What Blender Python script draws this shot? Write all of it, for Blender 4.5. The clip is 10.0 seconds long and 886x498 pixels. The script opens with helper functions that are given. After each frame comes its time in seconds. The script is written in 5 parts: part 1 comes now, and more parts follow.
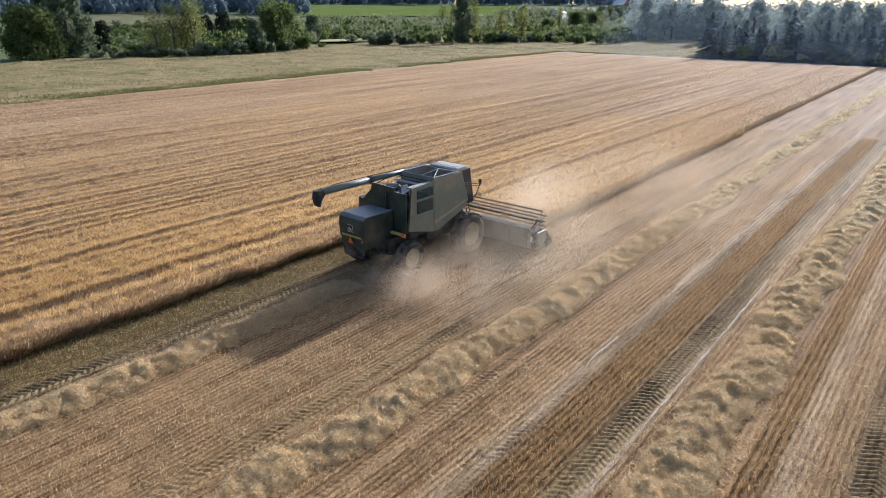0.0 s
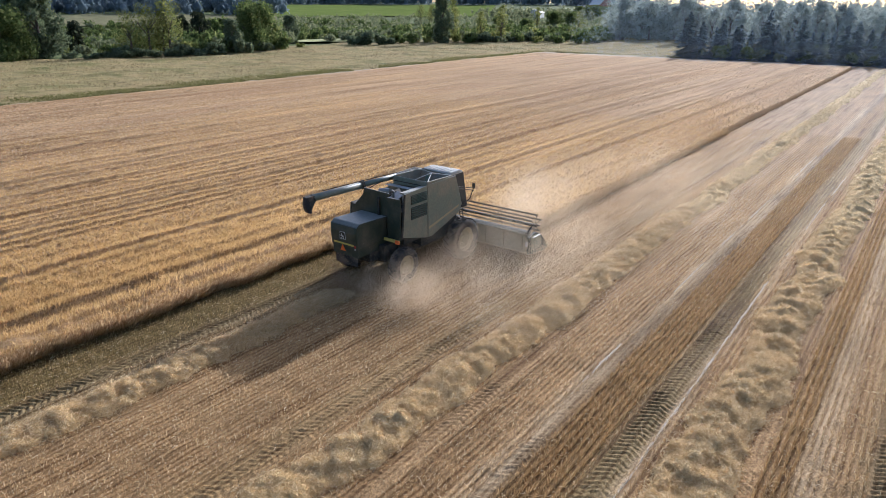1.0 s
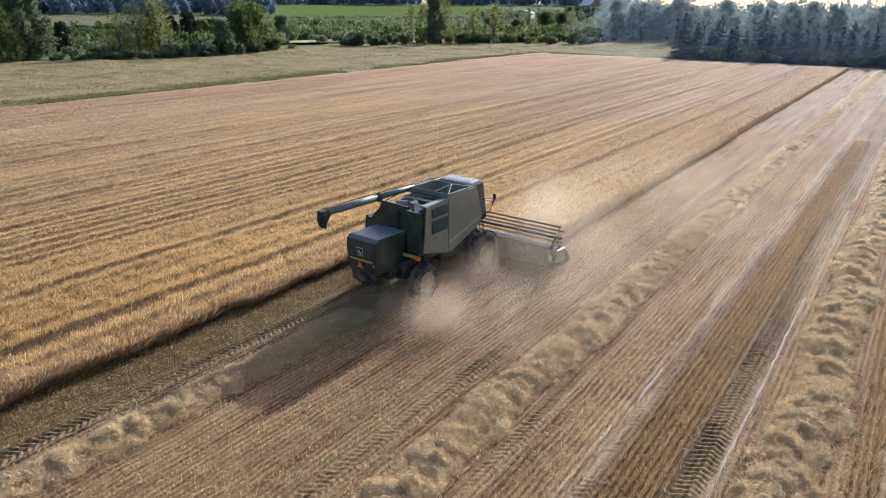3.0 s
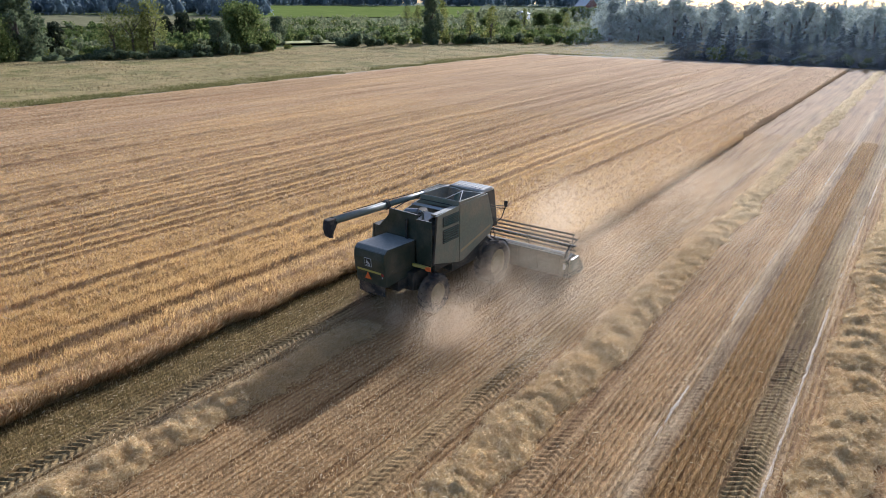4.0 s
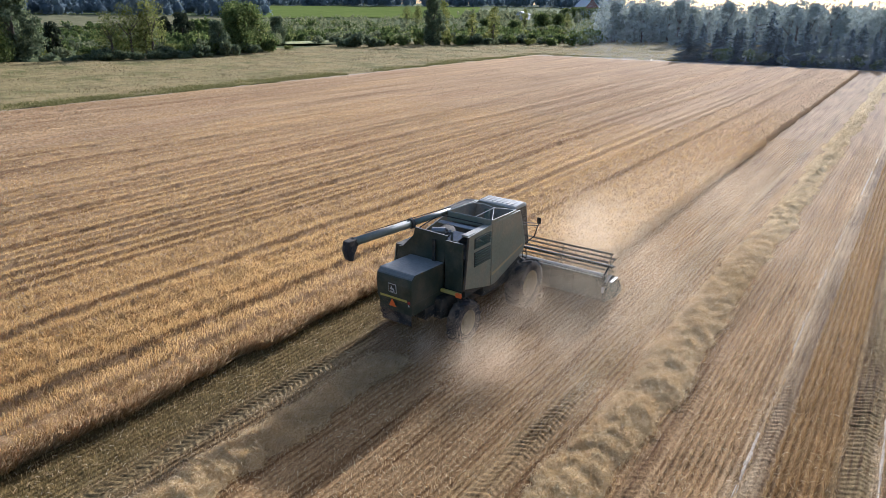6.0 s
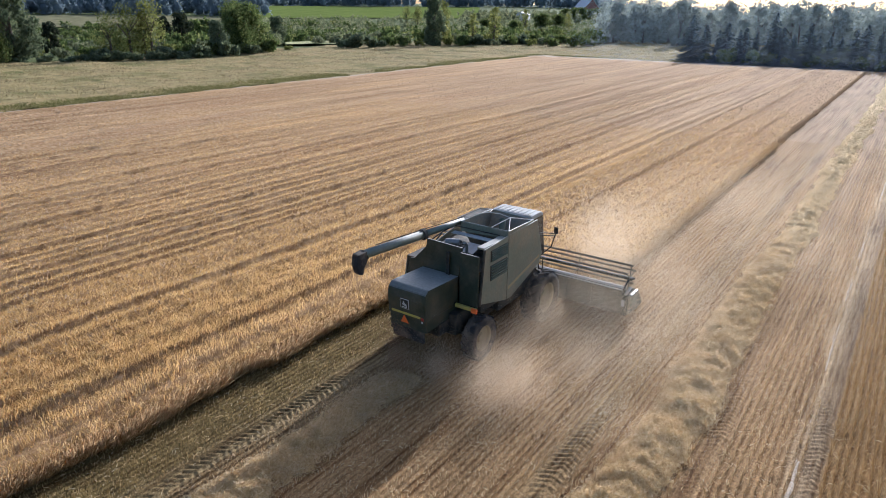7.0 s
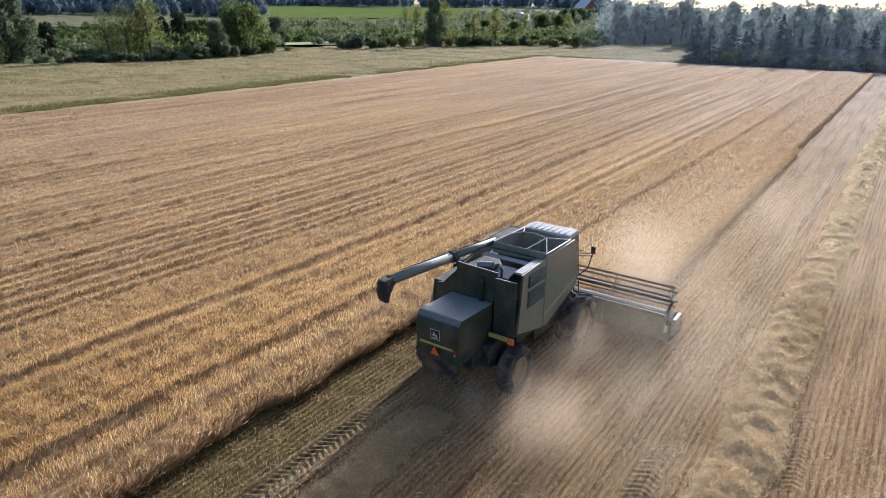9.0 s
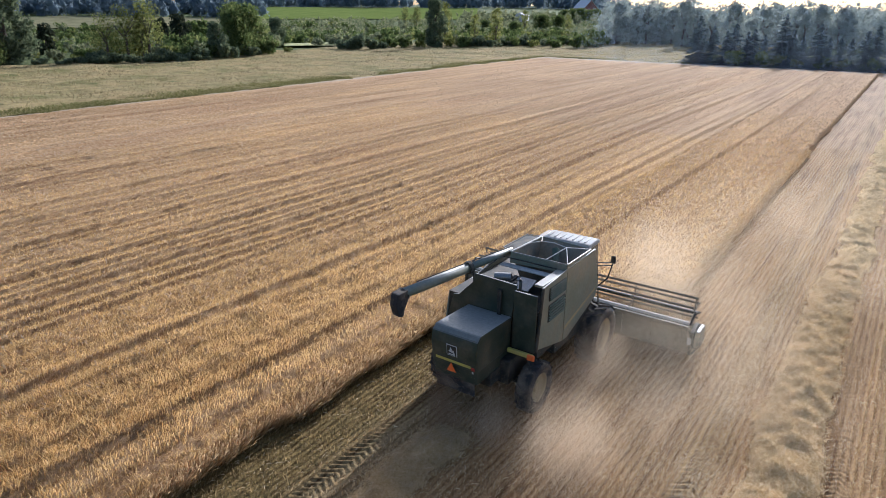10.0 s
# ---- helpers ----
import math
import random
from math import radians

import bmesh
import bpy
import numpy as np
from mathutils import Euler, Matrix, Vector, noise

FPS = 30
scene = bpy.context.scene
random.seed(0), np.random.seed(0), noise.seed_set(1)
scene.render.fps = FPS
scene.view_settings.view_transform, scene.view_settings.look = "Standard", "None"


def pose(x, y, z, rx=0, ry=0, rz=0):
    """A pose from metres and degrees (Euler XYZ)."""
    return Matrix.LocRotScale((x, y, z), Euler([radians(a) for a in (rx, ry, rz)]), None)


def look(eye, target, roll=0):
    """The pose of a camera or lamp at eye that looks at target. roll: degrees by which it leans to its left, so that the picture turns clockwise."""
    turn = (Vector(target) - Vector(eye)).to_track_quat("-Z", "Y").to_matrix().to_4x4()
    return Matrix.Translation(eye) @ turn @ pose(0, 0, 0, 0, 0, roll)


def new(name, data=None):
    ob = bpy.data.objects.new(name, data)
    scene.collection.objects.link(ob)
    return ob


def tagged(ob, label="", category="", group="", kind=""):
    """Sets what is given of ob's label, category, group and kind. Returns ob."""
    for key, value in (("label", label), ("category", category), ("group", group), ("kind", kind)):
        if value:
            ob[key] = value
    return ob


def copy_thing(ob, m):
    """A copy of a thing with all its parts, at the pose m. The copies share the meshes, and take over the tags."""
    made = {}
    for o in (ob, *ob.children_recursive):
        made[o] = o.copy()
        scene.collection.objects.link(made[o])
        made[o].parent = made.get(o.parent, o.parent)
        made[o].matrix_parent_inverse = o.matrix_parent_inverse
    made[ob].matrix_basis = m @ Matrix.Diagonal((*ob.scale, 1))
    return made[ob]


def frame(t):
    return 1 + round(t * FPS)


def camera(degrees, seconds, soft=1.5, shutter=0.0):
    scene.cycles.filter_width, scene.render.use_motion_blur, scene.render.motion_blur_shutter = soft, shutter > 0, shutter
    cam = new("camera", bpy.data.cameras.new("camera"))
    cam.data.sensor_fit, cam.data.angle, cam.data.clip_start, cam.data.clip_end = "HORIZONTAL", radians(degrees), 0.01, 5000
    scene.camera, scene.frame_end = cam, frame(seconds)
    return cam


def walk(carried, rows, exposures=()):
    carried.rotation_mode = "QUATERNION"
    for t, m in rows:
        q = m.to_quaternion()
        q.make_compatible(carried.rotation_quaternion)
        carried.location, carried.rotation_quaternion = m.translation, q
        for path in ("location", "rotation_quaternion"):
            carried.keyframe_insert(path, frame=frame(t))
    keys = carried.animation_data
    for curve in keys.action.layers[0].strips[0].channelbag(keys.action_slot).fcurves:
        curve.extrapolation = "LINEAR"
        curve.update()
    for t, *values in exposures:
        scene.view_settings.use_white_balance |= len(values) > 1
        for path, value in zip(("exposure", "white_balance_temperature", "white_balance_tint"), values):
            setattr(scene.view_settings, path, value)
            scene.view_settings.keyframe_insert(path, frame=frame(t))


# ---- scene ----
cam = camera(68.8, 10.0, soft=0.75)
ROWS = [
    (0, 0.158, 5.198, 11.099, 69.570, -0.134, 39.243),
    (0.5, -0.316, 5.273, 11.109, 69.569, -0.142, 38.077),
    (1, -0.817, 5.389, 11.111, 69.565, -0.142, 37.356),
    (1.5, -1.302, 5.479, 11.138, 69.571, -0.141, 37.252),
    (2, -1.811, 5.581, 11.161, 69.582, -0.137, 37.239),
    (2.5, -2.320, 5.727, 11.171, 69.585, -0.139, 36.863),
    (4, -4.022, 6.453, 11.128, 69.652, -0.205, 35.979),
    (4.5, -4.618, 6.781, 11.112, 69.664, -0.229, 35.968),
    (5, -5.218, 7.085, 11.101, 69.662, -0.252, 35.926),
    (5.5, -5.811, 7.415, 11.089, 69.677, -0.279, 35.881),
    (7, -7.504, 8.443, 11.069, 69.717, -0.339, 35.778),
    (7.5, -8.034, 8.756, 11.070, 69.728, -0.351, 35.731),
    (8, -8.536, 9.034, 11.075, 69.742, -0.364, 35.686),
    (8.5, -9.040, 9.248, 11.081, 69.747, -0.349, 35.640),
    (9, -9.508, 9.436, 11.107, 69.745, -0.376, 35.590),
    (9.5, -9.971, 9.636, 11.123, 69.754, -0.359, 35.540),
    (10, -10.451, 9.916, 11.081, 69.797, -0.305, 35.500),
]
walk(cam, [(t, pose(x, y, z, rx, ry, rz)) for t, x, y, z, rx, ry, rz in ROWS], [(0.0, 0.22, 5150, 15), (10.0, 0.22, 5150, 15)])

# ---- sky, sun, exposure ----
SUN_UP, SUN_LEFT = 22.5, 8.0
world = bpy.data.worlds.new("sky")
scene.world = world
world.use_nodes = True
wn = world.node_tree.nodes
sky = wn.new("ShaderNodeTexSky")
sky.sky_type = "NISHITA"
sky.sun_disc = False
sky.sun_elevation = radians(SUN_UP)
sky.sun_rotation = radians(-SUN_LEFT)
sky.air_density, sky.dust_density, sky.ozone_density = 1.0, 3.8, 0.8
wn["Background"].inputs["Strength"].default_value = 0.15
world.node_tree.links.new(sky.outputs["Color"], wn["Background"].inputs["Color"])
sun = new("sun", bpy.data.lights.new("sun", "SUN"))
sun.data.energy, sun.data.angle, sun.data.color = 5.0, radians(0.6), (1.0, 0.93, 0.82)
a, e = radians(SUN_LEFT), radians(SUN_UP)
sun.matrix_world = look((0, 0, 60), (math.sin(a) * math.cos(e), -math.cos(a) * math.cos(e), 60 - math.sin(e)))

# ---- materials ----
def material(name):
    m = bpy.data.materials.new(name)
    m.use_nodes = True
    nt = m.node_tree
    return m, nt, nt.nodes["Principled BSDF"], nt.nodes["Material Output"]


def node(nt, kind, **sets):
    n = nt.nodes.new(kind)
    for key, value in sets.items():
        n.inputs[key.replace("_", " ")].default_value = value
    return n


def ramp(nt, source, stops):
    r = nt.nodes.new("ShaderNodeValToRGB")
    el = r.color_ramp.elements
    while len(el) < len(stops):
        el.new(0.5)
    for k, (p, c) in enumerate(stops):
        el[k].position, el[k].color = p, (*c, 1)
    nt.links.new(source, r.inputs["Fac"])
    return r.outputs["Color"]


def mix(nt, fac, one, two, kind="MIX"):
    n = nt.nodes.new("ShaderNodeMix")
    n.data_type, n.blend_type = "RGBA", kind
    for socket, value in ((n.inputs[0], fac), (n.inputs[6], one), (n.inputs[7], two)):
        if isinstance(value, bpy.types.NodeSocket):
            nt.links.new(value, socket)
        elif isinstance(value, tuple):
            socket.default_value = (*value, 1)
        else:
            socket.default_value = value
    return n.outputs[2]


def grain(nt, scale, detail=4.0, stretch=None, rough=0.6):
    """Noise in world metres, drawn out along an axis by stretch."""
    g = nt.nodes.new("ShaderNodeNewGeometry")
    out = g.outputs["Position"]
    if stretch:
        v = nt.nodes.new("ShaderNodeVectorMath")
        v.operation = "MULTIPLY"
        v.inputs[1].default_value = stretch
        nt.links.new(out, v.inputs[0])
        out = v.outputs[0]
    n = node(nt, "ShaderNodeTexNoise", Scale=scale, Detail=detail, Roughness=rough)
    nt.links.new(out, n.inputs["Vector"])
    return n.outputs["Fac"]


def bump(nt, bsdf, source, strength, distance):
    b = node(nt, "ShaderNodeBump", Strength=strength, Distance=distance)
    nt.links.new(source, b.inputs["Height"])
    nt.links.new(b.outputs["Normal"], bsdf.inputs["Normal"])


def blades(name, stops, through_light=0.35, patch=None, gloss=0.55, shine=0.25):
    """Thin plant matter: a colour for each island, patches in metres, light passing through."""
    m, nt, b, out = material(name)
    g = nt.nodes.new("ShaderNodeNewGeometry")
    c = ramp(nt, g.outputs["Random Per Island"], stops)
    if patch:
        scale, low, high, stretch = patch
        f = ramp(nt, grain(nt, scale, 3.0, stretch), [(0.35, (low,) * 3), (0.65, (high,) * 3)])
        c = mix(nt, 1.0, c, f, "MULTIPLY")
    nt.links.new(c, b.inputs["Base Color"])
    b.inputs["Roughness"].default_value = gloss
    b.inputs["Specular IOR Level"].default_value = shine
    t = nt.nodes.new("ShaderNodeBsdfTranslucent")
    nt.links.new(c, t.inputs["Color"])
    s = nt.nodes.new("ShaderNodeMixShader")
    s.inputs[0].default_value = through_light
    nt.links.new(b.outputs[0], s.inputs[1])
    nt.links.new(t.outputs[0], s.inputs[2])
    nt.links.new(s.outputs[0], out.inputs["Surface"])
    return m


def plain(name, colour, rough=0.5, metal=0.0, dirt=0.25, scale=3.0, dusty=(0.36, 0.27, 0.17), relief=0.0, shine=0.5, lit_top=0.0):
    """Painted or bare solid with uneven dust on it."""
    m, nt, b, out = material(name)
    f = ramp(nt, grain(nt, scale, 6.0), [(0.42, (0, 0, 0)), (0.75, (dirt,) * 3)])
    f2 = ramp(nt, grain(nt, scale * 9, 3.0), [(0.3, (0.85,) * 3), (0.7, (1.1,) * 3)])
    c = mix(nt, f, colour, dusty)
    # Pales upward faces in colour: dust on top plus painted-in sun and sky sheen.
    if lit_top:
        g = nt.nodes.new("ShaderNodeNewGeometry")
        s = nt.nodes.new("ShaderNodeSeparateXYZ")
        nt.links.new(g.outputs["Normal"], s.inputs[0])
        up = ramp(nt, s.outputs["Z"], [(0.45, (0, 0, 0)), (0.95, (lit_top,) * 3)])
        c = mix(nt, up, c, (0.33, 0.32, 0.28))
    c = mix(nt, 1.0, c, f2, "MULTIPLY")
    nt.links.new(c, b.inputs["Base Color"])
    b.inputs["Metallic"].default_value = metal
    b.inputs["Specular IOR Level"].default_value = shine
    rr = ramp(nt, grain(nt, scale * 2, 4.0), [(0.3, (rough,) * 3), (0.75, (min(1, rough + 0.25),) * 3)])
    nt.links.new(rr, b.inputs["Roughness"])
    if relief:
        bump(nt, b, grain(nt, scale * 14, 4.0), 0.5, relief)
    return m


# bare field between the rows, banded across the rows as the passes left it
SOIL, nt, b, out = material("stubble_soil")
pos = nt.nodes.new("ShaderNodeNewGeometry")
sep = nt.nodes.new("ShaderNodeSeparateXYZ")
nt.links.new(pos.outputs["Position"], sep.inputs[0])
wob = nt.nodes.new("ShaderNodeMath")
wob.operation = "MULTIPLY_ADD"
wob.inputs[1].default_value = 0.9
nt.links.new(grain(nt, 1.6, 4.0, (1.0, 0.25, 1.0)), wob.inputs[0])
nt.links.new(sep.outputs["X"], wob.inputs[2])
rng = node(nt, "ShaderNodeMapRange")
rng.inputs["From Min"].default_value, rng.inputs["From Max"].default_value = -25.55, 4.45
nt.links.new(wob.outputs[0], rng.inputs["Value"])
TAN, PALE, OLIVE, BROWN = (0.365, 0.228, 0.1), (0.48, 0.345, 0.19), (0.19, 0.132, 0.045), (0.3, 0.18, 0.066)
PRESSED, DULL = (0.33, 0.215, 0.09), (0.26, 0.18, 0.075)
at = lambda x: (x + 26.0) / 30.0
bands = ramp(nt, rng.outputs[0], [
    (at(-25), OLIVE), (at(-21.4), OLIVE), (at(-20.0), (0.28, 0.2, 0.095)), (at(-18.2), TAN), (at(-14.2), TAN), (at(-13.1), PRESSED),
    (at(-12.2), TAN), (at(-8.5), TAN), (at(-8.05), PALE), (at(-7.6), (0.25, 0.165, 0.08)), (at(-7.2), BROWN), (at(-6.4), BROWN),
    (at(-5.8), DULL), (at(-5.4), DULL), (at(-5.15), PALE), (at(-4.9), TAN), (at(-2.5), TAN), (at(-2.1), BROWN), (at(-1.6), PALE), (at(-0.9), TAN), (at(0.2), DULL),
    (at(1.2), PALE), (at(2.5), TAN)])
fine = ramp(nt, grain(nt, 20.0, 8.0, (1.0, 0.6, 1.0), 0.8), [(0.34, (0.34,) * 3), (0.5, (0.92,) * 3), (0.66, (1.5,) * 3)])
wide = ramp(nt, grain(nt, 0.5, 4.0, (1.0, 0.3, 1.0)), [(0.3, (0.82,) * 3), (0.7, (1.15,) * 3)])
c = mix(nt, 1.0, mix(nt, 1.0, bands, fine, "MULTIPLY"), wide, "MULTIPLY")
streak = ramp(nt, grain(nt, 1.9, 4.0, (1.0, 0.045, 1.0), 0.65), [(0.36, (0.6, 0.53, 0.45)), (0.47, (0.94, 0.92, 0.88)), (0.62, (1.16, 1.16, 1.15))])
c = mix(nt, 1.0, c, streak, "MULTIPLY")
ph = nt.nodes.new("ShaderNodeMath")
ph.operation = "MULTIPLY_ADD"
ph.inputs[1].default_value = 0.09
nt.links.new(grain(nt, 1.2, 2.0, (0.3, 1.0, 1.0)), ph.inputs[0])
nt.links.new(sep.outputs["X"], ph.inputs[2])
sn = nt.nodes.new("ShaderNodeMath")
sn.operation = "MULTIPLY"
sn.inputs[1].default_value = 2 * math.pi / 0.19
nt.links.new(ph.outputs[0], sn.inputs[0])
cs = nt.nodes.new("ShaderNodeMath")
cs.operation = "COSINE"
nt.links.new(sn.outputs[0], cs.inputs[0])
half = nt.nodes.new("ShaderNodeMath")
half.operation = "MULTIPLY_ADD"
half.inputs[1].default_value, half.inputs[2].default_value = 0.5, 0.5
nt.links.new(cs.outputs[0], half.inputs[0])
# Dark soil and the shade between drill rows are both put into this colour.
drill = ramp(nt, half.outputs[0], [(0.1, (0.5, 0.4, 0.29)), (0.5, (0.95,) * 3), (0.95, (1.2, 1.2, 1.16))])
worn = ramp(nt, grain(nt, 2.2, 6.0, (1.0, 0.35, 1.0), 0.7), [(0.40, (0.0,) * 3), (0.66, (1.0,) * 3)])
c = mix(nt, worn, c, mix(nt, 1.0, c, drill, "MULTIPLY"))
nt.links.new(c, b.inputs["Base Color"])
b.inputs["Roughness"].default_value = 0.9
b.inputs["Specular IOR Level"].default_value = 0.15
bump(nt, b, grain(nt, 22.0, 8.0, (1.0, 0.7, 1.0), 0.8), 0.9, 0.045)

# ripe crop seen as a closed canopy
CANOPY, nt, b, out = material("crop_canopy")
f1 = ramp(nt, grain(nt, 7.0, 8.0, (1.0, 0.5, 1.0), 0.8), [(0.3, (0.26, 0.15, 0.062)), (0.47, (0.45, 0.295, 0.145)), (0.66, (0.68, 0.5, 0.285))])
f2 = ramp(nt, grain(nt, 0.12, 5.0, (1.0, 0.22, 1.0)), [(0.32, (0.86, 0.80, 0.80)), (0.5, (0.97, 0.95, 0.95)), (0.7, (1.08, 1.02, 0.94))])
f3 = ramp(nt, grain(nt, 0.75, 5.0, (1.0, 0.03, 1.0), 0.65), [(0.36, (0.8, 0.75, 0.7)), (0.48, (0.98, 0.97, 0.95)), (0.62, (1.12, 1.1, 1.06))])
c = mix(nt, 1.0, mix(nt, 1.0, f1, f2, "MULTIPLY"), f3, "MULTIPLY")
nt.links.new(c, b.inputs["Base Color"])
b.inputs["Roughness"].default_value = 0.9
b.inputs["Specular IOR Level"].default_value = 0.05
bump(nt, b, grain(nt, 9.0, 8.0, (1.0, 0.6, 1.0), 0.8), 1.0, 0.12)

# land round the field
MEADOW, nt, b, out = material("dry_meadow")
f1 = ramp(nt, grain(nt, 0.6, 8.0, (1.0, 0.6, 1.0), 0.75), [(0.3, (0.17, 0.14, 0.06)), (0.5, (0.32, 0.255, 0.12)), (0.7, (0.42, 0.335, 0.175))])
f2 = ramp(nt, grain(nt, 0.11, 6.0, (0.8, 1.0, 1.0), 0.65), [(0.36, (0.52, 0.6, 0.4)), (0.48, (0.9, 0.9, 0.78)), (0.62, (1.08, 1.0, 0.92))])
nt.links.new(mix(nt, 1.0, f1, f2, "MULTIPLY"), b.inputs["Base Color"])
b.inputs["Roughness"].default_value = 0.95
b.inputs["Specular IOR Level"].default_value = 0.1
bump(nt, b, grain(nt, 1.5, 8.0), 1.0, 0.4)
LAND, nt, b, out = material("rough_green_land")
f1 = ramp(nt, grain(nt, 0.25, 8.0, None, 0.75), [(0.3, (0.06, 0.08, 0.025)), (0.5, (0.12, 0.14, 0.045)), (0.7, (0.2, 0.21, 0.075))])
nt.links.new(f1, b.inputs["Base Color"])
b.inputs["Roughness"].default_value = 0.95
b.inputs["Specular IOR Level"].default_value = 0.1
bump(nt, b, grain(nt, 0.8, 8.0), 1.0, 0.8)

PASTURE, nt, b, out = material("pale_pasture")
f1 = ramp(nt, grain(nt, 0.15, 5.0), [(0.35, (0.15, 0.145, 0.075)), (0.65, (0.25, 0.225, 0.125))])
nt.links.new(f1, b.inputs["Base Color"])
b.inputs["Specular IOR Level"].default_value = 0.0
b.inputs["Roughness"].default_value = 1.0
CLEARING, nt, b, out = material("yellow_green_clearing_grass")
nt.links.new(ramp(nt, grain(nt, 0.5, 5.0), [(0.35, (0.2, 0.2, 0.05)), (0.65, (0.34, 0.33, 0.085))]), b.inputs["Base Color"])
b.inputs["Roughness"].default_value = 1.0
FARM, nt, b, out = material("far_green_field")
f1 = ramp(nt, grain(nt, 0.15, 5.0, (0.3, 1.0, 1.0)), [(0.35, (0.13, 0.165, 0.04)), (0.65, (0.18, 0.215, 0.06))])
nt.links.new(f1, b.inputs["Base Color"])
b.inputs["Specular IOR Level"].default_value = 0.0
b.inputs["Roughness"].default_value = 1.0

STALK = blades("stubble_straw", [(0.0, (0.28, 0.16, 0.06)), (0.5, (0.52, 0.35, 0.16)), (1.0, (0.74, 0.57, 0.33))], 0.5, (0.8, 0.75, 1.1, (1.0, 0.3, 1.0)))
STALK_RED = blades("weathered_stubble_straw", [(0.0, (0.26, 0.15, 0.055)), (0.6, (0.44, 0.28, 0.115)), (1.0, (0.6, 0.43, 0.215))], 0.4)
GREEN = blades("green_undergrowth", [(0.0, (0.1, 0.08, 0.026)), (0.45, (0.24, 0.165, 0.058)), (1.0, (0.52, 0.37, 0.165))], 0.4)
STRAW = blades("loose_straw", [(0.0, (0.5, 0.34, 0.15)), (0.5, (0.71, 0.54, 0.275)), (1.0, (0.88, 0.74, 0.47))], 0.5, (1.2, 0.85, 1.08, None))
EARS = blades("ripe_crop_stalks", [(0.0, (0.42, 0.255, 0.09)), (0.45, (0.61, 0.4, 0.15)), (0.85, (0.73, 0.515, 0.225)), (1.0, (0.8, 0.61, 0.305))], 0.6, (0.16, 0.88, 1.08, (1.0, 0.25, 1.0)), 0.7, 0.1)
GRASS = blades("meadow_grass", [(0.0, (0.33, 0.265, 0.12)), (0.5, (0.39, 0.31, 0.15)), (1.0, (0.46, 0.37, 0.195))], 0.48, (0.11, 0.5, 1.12, (1.0, 0.7, 1.0)), 0.9, 0.05)
VERGE = blades("green_verge_grass", [(0.0, (0.13, 0.125, 0.038)), (0.5, (0.2, 0.19, 0.068)), (1.0, (0.33, 0.285, 0.125))], 0.4, None, 0.9, 0.05)
LEAF = blades("broad_leaves", [(0.0, (0.07, 0.098, 0.03)), (0.6, (0.135, 0.17, 0.052)), (1.0, (0.235, 0.25, 0.085))], 0.5, gloss=0.95, shine=0.03)
LEAF_DARK = blades("dark_leaves", [(0.0, (0.085, 0.108, 0.062)), (0.6, (0.14, 0.168, 0.09)), (1.0, (0.22, 0.24, 0.125))], 0.45, gloss=0.95, shine=0.03)
LEAF_YELLOW = blades("yellowing_leaves", [(0.0, (0.11, 0.125, 0.033)), (0.6, (0.22, 0.23, 0.065)), (1.0, (0.33, 0.325, 0.115))], 0.5, gloss=0.95, shine=0.03)
LEAF_GREY = blades("grey_willow_leaves", [(0.0, (0.13, 0.15, 0.078)), (0.6, (0.22, 0.235, 0.12)), (1.0, (0.33, 0.33, 0.175))], 0.5, gloss=0.95, shine=0.03)
LEAF_RUST = blades("rusty_leaves", [(0.0, (0.03, 0.04, 0.024)), (0.7, (0.055, 0.065, 0.036)), (1.0, (0.09, 0.09, 0.05))], 0.3, gloss=0.95, shine=0.03)
# Distance haze is put into the next three leaf colours as pale or bluish tone.
WOODLEAF = blades("haze_pale_wood_leaves", [(0.0, (0.22, 0.25, 0.215)), (0.6, (0.26, 0.29, 0.24)), (1.0, (0.31, 0.33, 0.27))], 0.5, gloss=0.95, shine=0.03)
NEEDLE = blades("haze_blue_spruce_needles", [(0.0, (0.064, 0.084, 0.092)), (0.6, (0.082, 0.104, 0.11)), (1.0, (0.106, 0.128, 0.126))], 0.5, gloss=1.0, shine=0.0)
FARWOOD = blades("haze_blue_far_woods", [(0.0, (0.16, 0.205, 0.235)), (0.6, (0.19, 0.235, 0.26)), (1.0, (0.23, 0.275, 0.285))], 0.5, gloss=0.95, shine=0.03)
DUST = blades("dust_flecks", [(0.0, (0.76, 0.63, 0.44)), (1.0, (0.85, 0.73, 0.54))], 0.55, gloss=1.0, shine=0.0)
DUST_BROWN = blades("brown_dust_flecks", [(0.0, (0.62, 0.485, 0.32)), (1.0, (0.73, 0.595, 0.42))], 0.55, gloss=1.0, shine=0.0)
# Far stalks: the crop's colour, paled to carry the haze of distance.
EARS_FAR = blades("haze_paled_crop_stalks", [(0.0, (0.36, 0.25, 0.145)), (0.5, (0.47, 0.345, 0.21)), (1.0, (0.58, 0.45, 0.295))], 0.32, (0.1, 0.85, 1.1, (1.0, 0.25, 1.0)), 0.7, 0.1)
# Stems of the cut edge: crop colour darkened for that wall's shade.
EDGE = blades("shaded_crop_stems", [(0.0, (0.32, 0.19, 0.08)), (0.5, (0.52, 0.35, 0.165)), (1.0, (0.72, 0.54, 0.31))], 0.5, (0.5, 0.8, 1.1, None), 0.7, 0.1)
# Aerial haze's blue tint is put into the colour of these specks.
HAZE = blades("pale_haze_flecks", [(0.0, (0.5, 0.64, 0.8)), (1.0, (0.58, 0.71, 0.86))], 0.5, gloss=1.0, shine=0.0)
CHAFF = blades("chaff_flecks", [(0.0, (0.24, 0.13, 0.07)), (1.0, (0.42, 0.27, 0.16))], 0.4, gloss=1.0)
